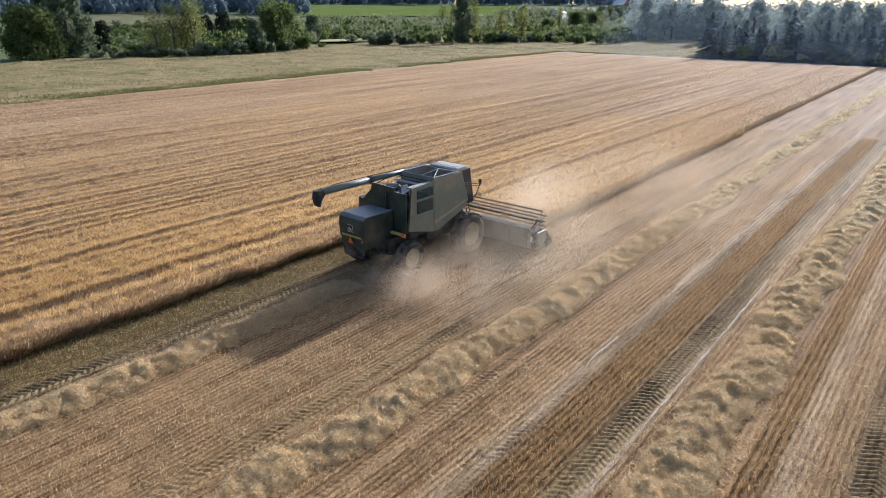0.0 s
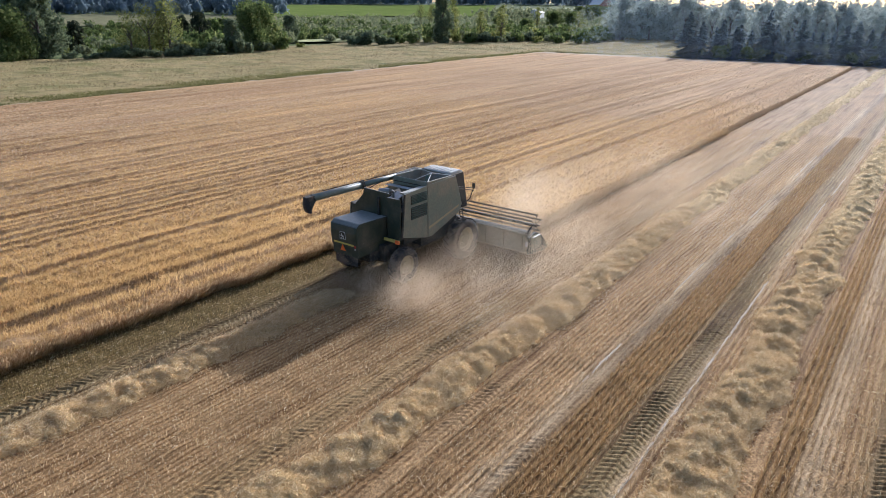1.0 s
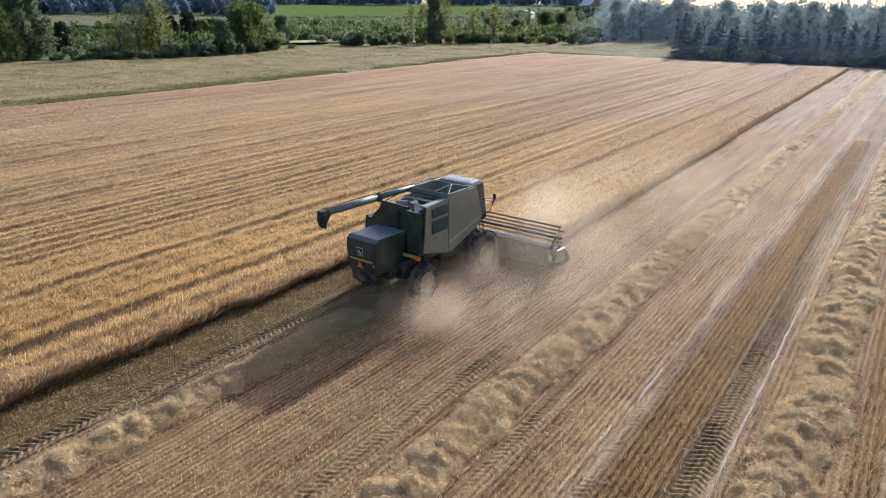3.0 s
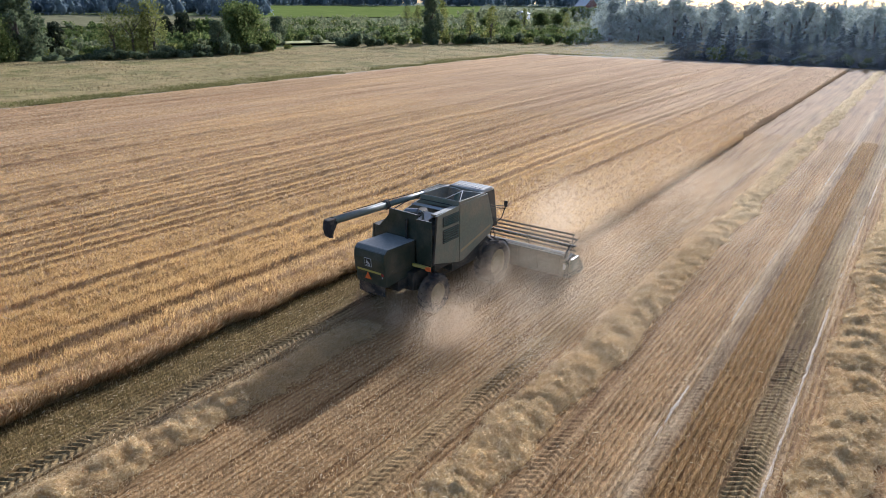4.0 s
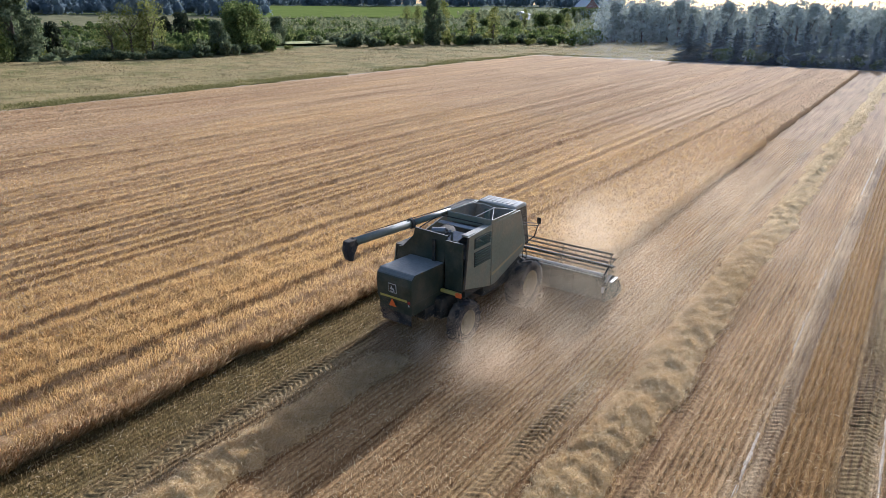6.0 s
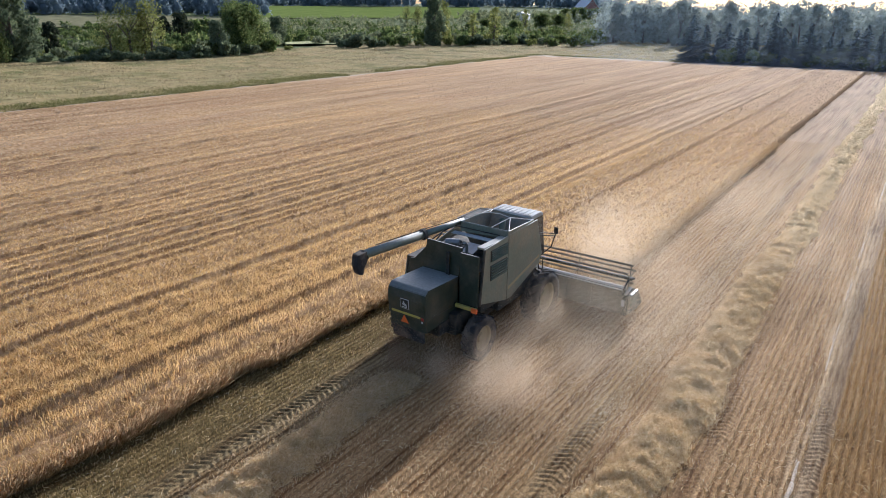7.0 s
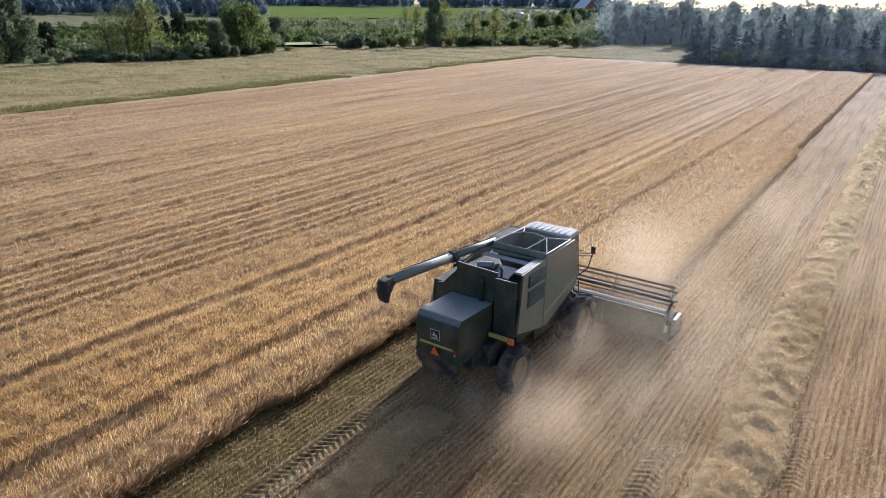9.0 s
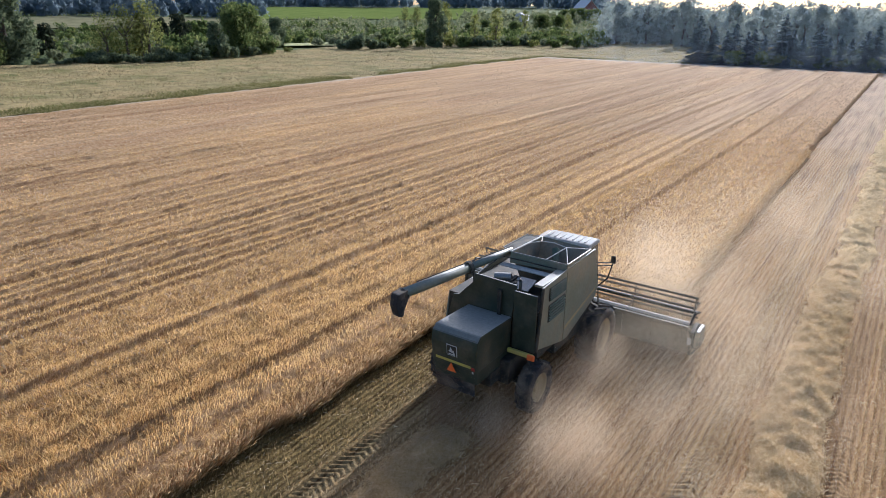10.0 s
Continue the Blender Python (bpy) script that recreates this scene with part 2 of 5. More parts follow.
BARK = plain("bark", (0.09, 0.07, 0.055), 0.9, relief=0.03)
# Rear and hood green, darkened in colour because those faces turn from the sun.
PAINT = plain("shaded_green_paint", (0.026, 0.038, 0.024), 0.42, 0.0, 0.25, 1.3, shine=0.4, lit_top=0.75)
PAINT_SIDE = plain("dusty_green_paint", (0.165, 0.18, 0.125), 0.36, 0.0, 0.6, 1.1, shine=0.6, lit_top=0.5)
RIM = plain("dusty_yellow_rim", (0.4, 0.32, 0.17), 0.6, 0.0, 0.7, 3.0)
HEADER = plain("dusty_header_paint", (0.13, 0.13, 0.085), 0.6, 0.0, 0.6, 1.2, lit_top=0.4)
REEL = plain("dusty_reel_metal", (0.24, 0.215, 0.155), 0.75, 0.0, 0.7, 2.0)
TANK = plain("worn_tank_lining", (0.2, 0.19, 0.15), 0.6, 0.0, 0.7, 1.8)
SLAT = plain("dark_green_slat_paint", (0.035, 0.07, 0.045), 0.5, 0.0, 0.25, 2.0)
DARK = plain("grimy_dark_metal", (0.022, 0.024, 0.02), 0.6, 0.2, 0.35, 2.5)
STEEL = plain("worn_steel", (0.28, 0.28, 0.27), 0.4, 0.8, 0.4, 4.0)
ROOF = plain("pale_cab_roof_paint", (0.5, 0.48, 0.42), 0.6, 0.0, 0.5, 1.5)
YELLOW = plain("yellow_paint", (0.5, 0.42, 0.08), 0.5, 0.0, 0.5, 3.0)
ORANGE = plain("orange_reflector", (0.85, 0.16, 0.02), 0.5, 0.0, 0.1, 4.0)
RED = plain("red_lens", (0.35, 0.02, 0.015), 0.3, 0.0, 0.2, 6.0)
WHITE = plain("white_decal", (0.55, 0.55, 0.5), 0.5, 0.0, 0.3, 5.0)
RUBBER = plain("dusty_tyre_rubber", (0.025, 0.023, 0.021), 0.85, 0.0, 0.6, 2.0, relief=0.01)
REDWOOD = plain("red_barn_boards", (0.2, 0.065, 0.055), 0.8, 0.0, 0.2, 0.5)
TIN = plain("pale_barn_roofing", (0.55, 0.56, 0.58), 0.6, 0.0, 0.3, 0.4)
GLASS, nt, b, out = material("tinted_glass")
b.inputs["Base Color"].default_value = (0.03, 0.035, 0.04, 1)
b.inputs["Roughness"].default_value = 0.06
b.inputs["IOR"].default_value = 1.5


# ---- building helpers ----
def dress(ob, mat, parent=None, label=""):
    ob.data.materials.append(mat)
    if parent:
        ob.parent = parent
    return tagged(ob, label)


def arrays(name, verts, faces, mat, parent=None, label="", smooth=False):
    """A mesh object from numpy arrays; faces all have the same number of corners."""
    me = bpy.data.meshes.new(name)
    n, k = faces.shape
    me.vertices.add(len(verts))
    me.vertices.foreach_set("co", np.ascontiguousarray(verts, np.float32).ravel())
    me.loops.add(n * k)
    me.loops.foreach_set("vertex_index", np.ascontiguousarray(faces, np.int32).ravel())
    me.polygons.add(n)
    me.polygons.foreach_set("loop_start", np.arange(n, dtype=np.int32) * k)
    me.polygons.foreach_set("loop_total", np.full(n, k, np.int32))
    if smooth:
        me.polygons.foreach_set("use_smooth", np.ones(n, bool))
    me.update(calc_edges=True)
    return dress(new(name, me), mat, parent, label)


def part(name, bm, mat, parent, label="", smooth=False):
    bmesh.ops.recalc_face_normals(bm, faces=bm.faces)
    me = bpy.data.meshes.new(name)
    bm.to_mesh(me)
    bm.free()
    if smooth:
        for p in me.polygons:
            p.use_smooth = True
    return dress(new(name, me), mat, parent, label)


def box(bm, x0, x1, y0, y1, z0, z1, bevel=0.0, turn=None):
    r = bmesh.ops.create_cube(bm, size=1.0)["verts"]
    m = Matrix.Translation(((x0 + x1) / 2, (y0 + y1) / 2, (z0 + z1) / 2))
    if turn:
        m = m @ turn
    bmesh.ops.transform(bm, verts=r, matrix=m @ Matrix.Diagonal((x1 - x0, y1 - y0, z1 - z0, 1)))
    if bevel:
        es = list({e for v in r for e in v.link_edges})
        bmesh.ops.bevel(bm, geom=es, offset=bevel, segments=2, affect="EDGES", profile=0.6)
    return bm


def slab(bm, points, thick, bevel=0.0):
    """A plate: a polygon of 3D points pushed along the vector thick."""
    vs = [bm.verts.new(p) for p in points]
    f = bm.faces.new(vs)
    r = bmesh.ops.extrude_face_region(bm, geom=[f])
    nv = [g for g in r["geom"] if isinstance(g, bmesh.types.BMVert)]
    bmesh.ops.translate(bm, verts=nv, vec=thick)
    if bevel:
        es = list({e for v in vs + nv for e in v.link_edges})
        bmesh.ops.bevel(bm, geom=es, offset=bevel, segments=2, affect="EDGES", profile=0.6)
    return bm


def rod(bm, p, q, r, r2=None, n=10):
    p, q = Vector(p), Vector(q)
    d = q - p
    m = Matrix.Translation((p + q) / 2) @ d.to_track_quat("Z", "Y").to_matrix().to_4x4()
    bmesh.ops.create_cone(bm, cap_ends=True, segments=n, radius1=r, radius2=r if r2 is None else r2, depth=d.length, matrix=m)
    return bm


def bar_line(bm, pts, r, n=8):
    for p, q in zip(pts, pts[1:]):
        rod(bm, p, q, r, n=n)
    return bm


def lathe(bm, profile, centre, n=36):
    """Turns (radius, x) pairs round an axle along x."""
    cx, cy, cz = centre
    rings = []
    for r, dx in profile:
        rings.append([bm.verts.new((cx + dx, cy + r * math.cos(2 * math.pi * k / n), cz + r * math.sin(2 * math.pi * k / n))) for k in range(n)])
    for u, v in zip(rings, rings[1:]):
        for k in range(n):
            bm.faces.new((u[k], u[(k + 1) % n], v[(k + 1) % n], v[k]))
    return bm


RNG = np.random.default_rng(7)


def lattice(u, seed=0):
    """Cheap smooth random heights: u is (n, 2) in cells."""
    r = np.random.default_rng(seed).random((256, 256))
    i = np.floor(u).astype(int)
    f = u - i
    f = f * f * (3 - 2 * f)
    g = lambda a, b: r[(i[:, 0] + a) & 255, (i[:, 1] + b) & 255]
    return (g(0, 0) * (1 - f[:, 0]) + g(1, 0) * f[:, 0]) * (1 - f[:, 1]) + (g(0, 1) * (1 - f[:, 0]) + g(1, 1) * f[:, 0]) * f[:, 1] - 0.5


def rough(xy, scale, seed=0, octaves=3):
    out, amp = 0, 1.0
    for k in range(octaves):
        out = out + amp * lattice(xy * (2 ** k / scale) + 37.1 * k, seed + k)
        amp *= 0.5
    return out


def sheet(xs, ys):
    """Grid faces and points over xs and ys."""
    X, Y = np.meshgrid(xs, ys)
    nx, ny = len(xs), len(ys)
    k = (np.arange(ny - 1)[:, None] * nx + np.arange(nx - 1)[None, :]).ravel()
    return np.stack([X.ravel(), Y.ravel()], 1), np.stack([k, k + 1, k + nx + 1, k + nx], 1)


def tufts(at_xyz, height, width, lean=0.35, droop=0.0, drift=(0.0, 0.0)):
    """Blades: one tapered quad for each point, random turn and lean."""
    n = len(at_xyz)
    t = RNG.random(n) * 2 * np.pi
    side = np.stack([np.cos(t), np.sin(t), np.zeros(n)], 1) * (width * (0.6 + 0.8 * RNG.random(n)))[:, None] * 0.5
    h = height * (0.6 + 0.7 * RNG.random(n))
    lx, ly = RNG.normal(drift[0], lean, n) * h, RNG.normal(drift[1], lean, n) * h
    top = at_xyz + np.stack([lx, ly, h], 1)
    v = np.stack([at_xyz - side, at_xyz + side, top + side * 0.5, top - side * 0.5], 1).reshape(-1, 3)
    return v, np.arange(4 * n).reshape(-1, 4)


def strands(at_xyz, length, width, steep=0.35):
    """Loose straws: thin ribbons bent once, lying about."""
    n = len(at_xyz)
    t = RNG.random(n) * 2 * np.pi
    L = length * (0.5 + RNG.random(n))
    d = np.stack([np.cos(t), np.sin(t), RNG.normal(0, steep, n)], 1) * L[:, None] * 0.5
    w = np.stack([-np.sin(t), np.cos(t), RNG.normal(0, 0.6, n)], 1) * (width * 0.5)
    mid = at_xyz + np.stack([np.zeros(n), np.zeros(n), 0.15 * L], 1)
    v = np.stack([at_xyz - d - w, at_xyz - d + w, mid + w, mid - w, at_xyz + d + w, at_xyz + d - w], 1).reshape(-1, 3)
    k = np.arange(n)[:, None] * 6
    return v, np.concatenate([k + np.array([[0, 1, 2, 3]]), k + np.array([[3, 2, 4, 5]])])


# ---- ground ----
FIELD_W, FIELD_E, FIELD_N = -91.0, 70.0, 167.0
CROP_X, CROP_E, CROP_H = -24.4, -16.6, 0.5
TRACKS = [(-20.6, 0.62, 0.9), (-13.1, 0.72, 0.8), (-10.1, 0.6, 0.55), (-7.75, 0.45, 0.5), (-5.7, 0.75, 0.7), (-2.95, 0.6, 0.5), (0.1, 0.8, 0.9)]   # centre, width, depth of tread
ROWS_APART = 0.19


def land(xy):
    """Height of the country: flat under the field, a shallow hollow past the hedge, then slow rises."""
    x, y = xy[:, 0], xy[:, 1]
    d = np.hypot(x + 5, y - 7)
    out = np.clip((np.maximum(-x - 165, y - 265)) / 120, 0, 1)
    west = np.clip((np.degrees(np.arctan2(-x - 5, y - 7)) - 15) / 12, 0, 1)
    hollow = -3.5 * np.sin(np.pi * np.clip(out, 0, 1)) * out
    rise = 15.0 * np.clip((d - 420) / 480, 0, 1) ** 1.1 + 10.0 * np.clip((d - 900) / 900, 0, 1)
    return hollow + rise * out * west + rough(xy, 70.0, 5) * 1.2 * out - 0.06 * (out <= 0)


def track_line(c0, y):
    return c0 + 0.08 * np.sin(y * 0.11)


def field_height(xy, sunk=0.0):
    """Drill rows and clods on the cut part; wheel marks pressed in."""
    x, y = xy[:, 0], xy[:, 1]
    z = 0.05 * rough(xy, 0.45, 11, 2) + 0.05 * rough(xy, 3.0, 14, 2)
    for c0, w, deep in TRACKS:
        m = np.clip((w / 2 + 0.06 - np.abs(x - track_line(c0, y))) / 0.1, 0, 1)
        z = z * (1 - m) - m * (0.05 * deep + sunk)
    return z


def tread(c0, w, deep, y0, y1):
    """One wheel mark: two rows of slanting lug prints with pushed-up rims."""
    us, ys = np.linspace(-w / 2 - 0.16, w / 2 + 0.16, 21), np.concatenate([np.arange(y0, 8, 0.07), np.arange(max(8, y0), min(y1, 30), 0.036 if c0 in (-20.6, -13.1, -5.7) else 0.05), np.arange(30, y1, 0.07)])
    uv, f = sheet(us, ys)
    u, y = uv[:, 0], uv[:, 1]
    xy = np.stack([track_line(c0, y) + u, y], 1)
    m = np.clip((w / 2 - np.abs(u)) / 0.06, 0, 1)
    ph = ((y + np.abs(u) * 0.7 + 0.105 * (u > 0) + 0.1 * lattice(xy / 0.35, 8)) / 0.21) % 1.0
    bar = np.clip((np.abs(ph - 0.5) - 0.24) / 0.07, -1, 1)
    fade = np.clip(0.6 + 1.7 * lattice(np.stack([y / 2.0, np.full_like(y, c0)], 1), 19), 0.45, 1)
    z = m * (-0.02 * deep + 0.03 * deep * bar * fade) + 0.025 * rough(xy, 0.2, 17, 3)
    z += 0.03 * deep * np.clip(1 - np.abs(np.abs(u) - w / 2 - 0.06) / 0.08, 0, 1)
    z -= 0.12 * np.clip((np.abs(u) - w / 2 - 0.1) / 0.06, 0, 1)
    ob = arrays("tyre_track", np.column_stack([xy, z]), f, SOIL, smooth=True)
    return tagged(ob, "tyre track with pressed lug prints in the stubble", "tyre track", kind="structure")


rings = np.concatenate([np.linspace(0, 60, 7)[1:], np.geomspace(70, 2600, 70)])
turns = np.linspace(0, 2 * np.pi, 121)[:-1]
gx = np.outer(rings, np.cos(turns)).ravel() - 10
gy = np.outer(rings, np.sin(turns)).ravel() + 40
gxy = np.stack([gx, gy], 1)
gz = land(gxy) - 0.2
nt_, nr = len(turns), len(rings)
k = np.arange(nr - 1)[:, None] * nt_
j = np.arange(nt_)[None, :]
gf = np.stack([k + j, k + (j + 1) % nt_, k + nt_ + (j + 1) % nt_, k + nt_ + j], -1).reshape(-1, 4)
ground = arrays("ground", np.concatenate([np.column_stack([gxy, gz])]), gf, LAND, smooth=True)
tagged(ground, "dry meadow land rolling away to the horizon", "ground", kind="structure")

# the field itself: cut part with fine relief near, plainer far away and to the east
xs_near = np.arange(-25.6, 4.01, 0.123)


def cut_piece(name, xs, ys, label, sunk=0.0):
    xy, f = sheet(xs, ys)
    ob = arrays(name, np.column_stack([xy, field_height(xy, sunk)]), f, SOIL, smooth=True)
    return tagged(ob, label, "stubble field", kind="structure")


cut_piece("stubble_ground", xs_near, np.concatenate([np.arange(2.0, 40.0, 0.16), [40.0]]), "cut stubble ground with drill rows and clods", 0.05)
cut_piece("stubble_ground_north", xs_near, np.concatenate([np.arange(40.0, 60.0, 0.3), np.arange(60, FIELD_N, 1.0), [FIELD_N]]), "cut stubble ground running on to the north end", 0.0)
for c0, w, deep in TRACKS:
    tread(c0, w, deep, 18.0 if c0 > -1 else 2.2, 26.5 if c0 < -20 else 40.0)
HEADLAND, nt, b, out = material("pale_headland_stubble")
f1 = ramp(nt, grain(nt, 2.5, 8.0, (1.0, 0.4, 1.0), 0.75), [(0.32, (0.24, 0.17, 0.09)), (0.48, (0.4, 0.29, 0.17)), (0.68, (0.56, 0.43, 0.27))])
nt.links.new(f1, b.inputs["Base Color"])
b.inputs["Roughness"].default_value = 0.9
bump(nt, b, grain(nt, 3.0, 6.0), 1.0, 0.15)
for name, x0, x1, y0, y1 in (("headland_west", FIELD_W + 0.5, FIELD_W + 5.4, -40.0, FIELD_N), ("headland_north", FIELD_W + 5.4, -17.0, 157.5, FIELD_N)):
    xy, f = sheet(np.linspace(x0, x1, 12 if x1 < -80 else 120), np.linspace(y0, y1, 160 if x1 < -80 else 10))
    tagged(arrays(name, np.column_stack([xy, 0.16 * rough(xy, 1.5, 43, 3) + 0.04]), f, HEADLAND, smooth=True), "pale cut headland strip at the field's edge", "stubble field", kind="structure")
for name, x0, x1, y0, y1 in (("meadow_west", -164.0, FIELD_W + 0.6, -60.0, 268.0), ("meadow_north", FIELD_W + 0.6, -50.0, FIELD_N - 0.3, 268.0)):
    xy, f = sheet(np.arange(x0, x1 + 0.01, (x1 - x0) / 60), np.arange(y0, y1 + 0.01, (y1 - y0) / 90))
    tagged(arrays(name, np.column_stack([xy, 0.5 * rough(xy, 4.0, 41, 3) - 0.02]), f, MEADOW, smooth=True), "dry unmown meadow beside the grain field", "meadow", kind="structure")
cut_piece("stubble_ground_east", np.arange(4.0, FIELD_E, 0.8), np.arange(-40.0, FIELD_N + 0.5, 1.0), "cut stubble ground at the east of the field")
cut_piece("stubble_ground_south", np.arange(-25.6, 4.1, 0.6), np.arange(-40.0, 2.1, 0.6), "cut stubble ground behind the start of the rows")


def lodging():
    """Long scarps in the canopy along the rows: place, depth, width of the slope behind, how unbroken."""
    r = np.random.default_rng(12)
    out = [(-25.6, 0.28, 0.9, 1.0), (-30.1, 0.28, 0.9, 1.0), (-33.6, 0.26, 0.8, 0.8), (-36.3, 0.3, 0.8, 0.9), (-39.0, 0.3, 1.0, 1.0), (-42.9, 0.32, 0.9, 0.9), (-45.3, 0.32, 0.9, 0.8),
           (-50.0, 0.26, 1.0, 0.6), (-53.0, 0.26, 1.0, 0.6), (-22.0, 0.26, 0.9, 0.9), (-19.2, 0.14, 0.8, 0.4)]
    main = [s[0] for s in out]
    x = -24.9
    while x > FIELD_W + 2:
        if min(abs(x - m) for m in main) > 0.55:
            out.append((x, r.uniform(0.14, 0.26) if x > -45 else r.uniform(0.22, 0.42), r.uniform(0.4, 0.8) if x > -45 else r.uniform(0.7, 1.2), r.uniform(0.4, 0.9)))
        x -= r.uniform(0.7, 1.5) if x > -55 else r.uniform(1.2, 2.6)
    return out


def scarps(xy, seed=3):
    """How far the scarps lower the canopy, and where their steep faces are."""
    x, y = xy[:, 0], xy[:, 1]
    bend = x + 0.16 * np.sin(y * 0.06 + 0.3 * x) + 0.3 * lattice(np.stack([y / 18.0, x / 12.0], 1), seed + 20) + 0.12 * lattice(np.stack([y / 1.1, x / 2.0], 1), seed + 22)
    low, face, crest = np.zeros(len(xy)), np.zeros(len(xy)), np.zeros(len(xy))
    for i, (c0, depth, slope, whole) in enumerate(SCARPS):
        d = bend - c0
        live = np.clip(0.35 + 0.6 * whole + (2.6 - 2.0 * whole) * lattice(np.stack([y / 22.0, np.full_like(y, 3.7 * i)], 1), seed + 2), 0.0, 1) * np.clip(1.25 - y / 150, 0.4, 1)
        wall = 0.09 + 0.002 * np.maximum(-x - 24, 0)
        down = np.clip(d / wall, 0, 1)
        low += depth * live * np.where(d > 0, down * np.clip(1 - (d - wall) / slope, 0, 1) ** 1.3, 0)
        low -= 0.5 * depth * live * np.where(d <= 0, np.clip(1 + d / 0.7, 0, 1) ** 0.7, 0)
        face = np.maximum(face, live * depth / 0.25 * ((d > 0.05) & (d < wall + 0.22)))
        crest = np.maximum(crest, live * np.minimum(1, depth / 0.2) * ((d > -0.5) & (d <= 0.05)))
    return low, face, crest, bend


def crop_top(xy, seed=3):
    """Canopy height: long scarps along the rows, lodged patches, small lumps."""
    low, face, crest, bend = scarps(xy, seed)
    w = np.stack([bend, xy[:, 1] / 18.0], 1)
    fade = np.clip(1.6 + xy[:, 0] / 45, 0.25, 1) * (1 - 0.6 * np.clip(crest, 0, 1))
    z = CROP_H + 0.08 + rough(w, 1.4, seed, 2) * 0.1 + rough(xy, 6.0, seed + 5, 2) * 0.08 + fade * (0.14 * rough(xy, 0.4, seed + 9, 2) + 0.08 * rough(xy * (1, 0.4), 0.5, seed + 12, 1)) - low
    return np.clip(z, 0.05, 0.95)


SCARPS = lodging()


def edge_shift(y):
    """The cut edge stands further out behind the machine, placed to fit the camera's view."""
    return 0.05 - 1.2 * np.clip((31.0 - y) / 3.0, 0, 1)


def spread(x, y):
    """Moves the outermost metre of crop out to the cut edge."""
    return x - np.where(x > CROP_X + 0.001, 0, np.clip((x + 25.4) / 1.0, 0, 1)) * edge_shift(y)


def crop_piece(name, xs, ys, label, edge_e=None, edge_s=None):
    xy, f = sheet(xs, ys)
    z = crop_top(xy)
    v = np.column_stack([xy, z])
    if edge_e is not None:
        m = xy[:, 0] > edge_e - 0.01
        v[m, 2] = -0.03
        v[xy[:, 0] > edge_e - 0.35, 0] += 0.22 * rough(np.stack([xy[xy[:, 0] > edge_e - 0.35, 1], np.zeros((xy[:, 0] > edge_e - 0.35).sum())], 1), 0.9, 31, 3)
    if edge_s is not None:
        v[xy[:, 1] < edge_s + 0.01, 2] = -0.03
    if edge_e == CROP_X:
        v[:, 0] += spread(xy[:, 0], xy[:, 1]) - xy[:, 0]
    ob = arrays(name, v, f, CANOPY, smooth=False)
    return tagged(ob, label, "grain crop", kind="stuff")


HEAD_Y = 32.4
xs_crop = np.concatenate([np.arange(FIELD_W + 5.0, -50, 0.36), np.arange(-50, CROP_X - 0.3, 0.12), [CROP_X - 0.12, CROP_X]])
ys_crop = np.concatenate([np.arange(-12.0, 2.0, 0.8), np.arange(2.0, 50.0, 0.2), np.arange(52.0, 80.0, 0.5), np.arange(80.0, 158.0, 1.5)])
crop = crop_piece("standing_crop", xs_crop, ys_crop, "ripe golden grain standing uncut, lodged into long ridges", CROP_X)
xs_ahead = np.concatenate([np.arange(CROP_X, CROP_E - 0.3, 0.11), [CROP_E - 0.12, CROP_E]])
ys_ahead = np.concatenate([[HEAD_Y], np.arange(HEAD_Y + 0.1, 70, 0.25), np.arange(70, 158, 0.7)])
ahead = crop_piece("standing_crop", xs_ahead, ys_ahead, "ripe grain standing in the strip about to be cut", CROP_E, HEAD_Y)


def scatter(x0, x1, y0, y1, per_m2, grow=None, fall=1.6):
    """Random points over a stretch; grow thins them with distance along y."""
    n = int((x1 - x0) * (y1 - y0) * per_m2)
    p = np.stack([RNG.uniform(x0, x1, n), RNG.uniform(y0, y1, n)], 1)
    if grow:
        p = p[RNG.random(n) < np.clip(grow / np.hypot(p[:, 0] + 6, p[:, 1] - 6), 0, 1) ** fall]
    return p


def straws(at_xyz, height, width, lean, drift=(0.0, 0.0)):
    """Stems with a head: one long triangle each, point down."""
    n = len(at_xyz)
    t = RNG.normal(0.3, 0.9, n)
    side = np.stack([np.cos(t), np.sin(t), np.zeros(n)], 1) * (width * (0.6 + 0.8 * RNG.random(n)))[:, None] * 0.5
    h = height * (0.5 + 0.8 * RNG.random(n))
    top = at_xyz + np.stack([RNG.normal(drift[0], lean, n) * h, RNG.normal(drift[1], lean, n) * h, h], 1)
    v = np.stack([at_xyz, top + side, top - side], 1).reshape(-1, 3)
    return v, np.arange(3 * n).reshape(-1, 3)


def crop_stalks(p, h, w, parent, mat=None):
    """Stems: upright and close on the crests, tangled and thin elsewhere."""
    low, face, crest, bend = scarps(p)
    z = crop_top(p)
    p = np.stack([spread(p[:, 0], p[:, 1]), p[:, 1]], 1)
    pick = RNG.random(len(p))
    up = pick < 1.2 * np.clip(crest, 0, 1)
    flat = ~up & (RNG.random(len(p)) < 0.55)
    v1, f1 = straws(np.column_stack([p[up], z[up] - 0.2]), h * 0.95, w * 0.9, 0.2, (0.1, -0.05))
    v2, f2 = straws(np.column_stack([p[flat], z[flat] - 0.08]), h * 0.75, w, 0.6, (0.25, -0.2))
    tagged(arrays("stalks", np.concatenate([v1, v2]), np.concatenate([f1, f2 + len(v1)]), mat or EARS, parent), kind="stuff")


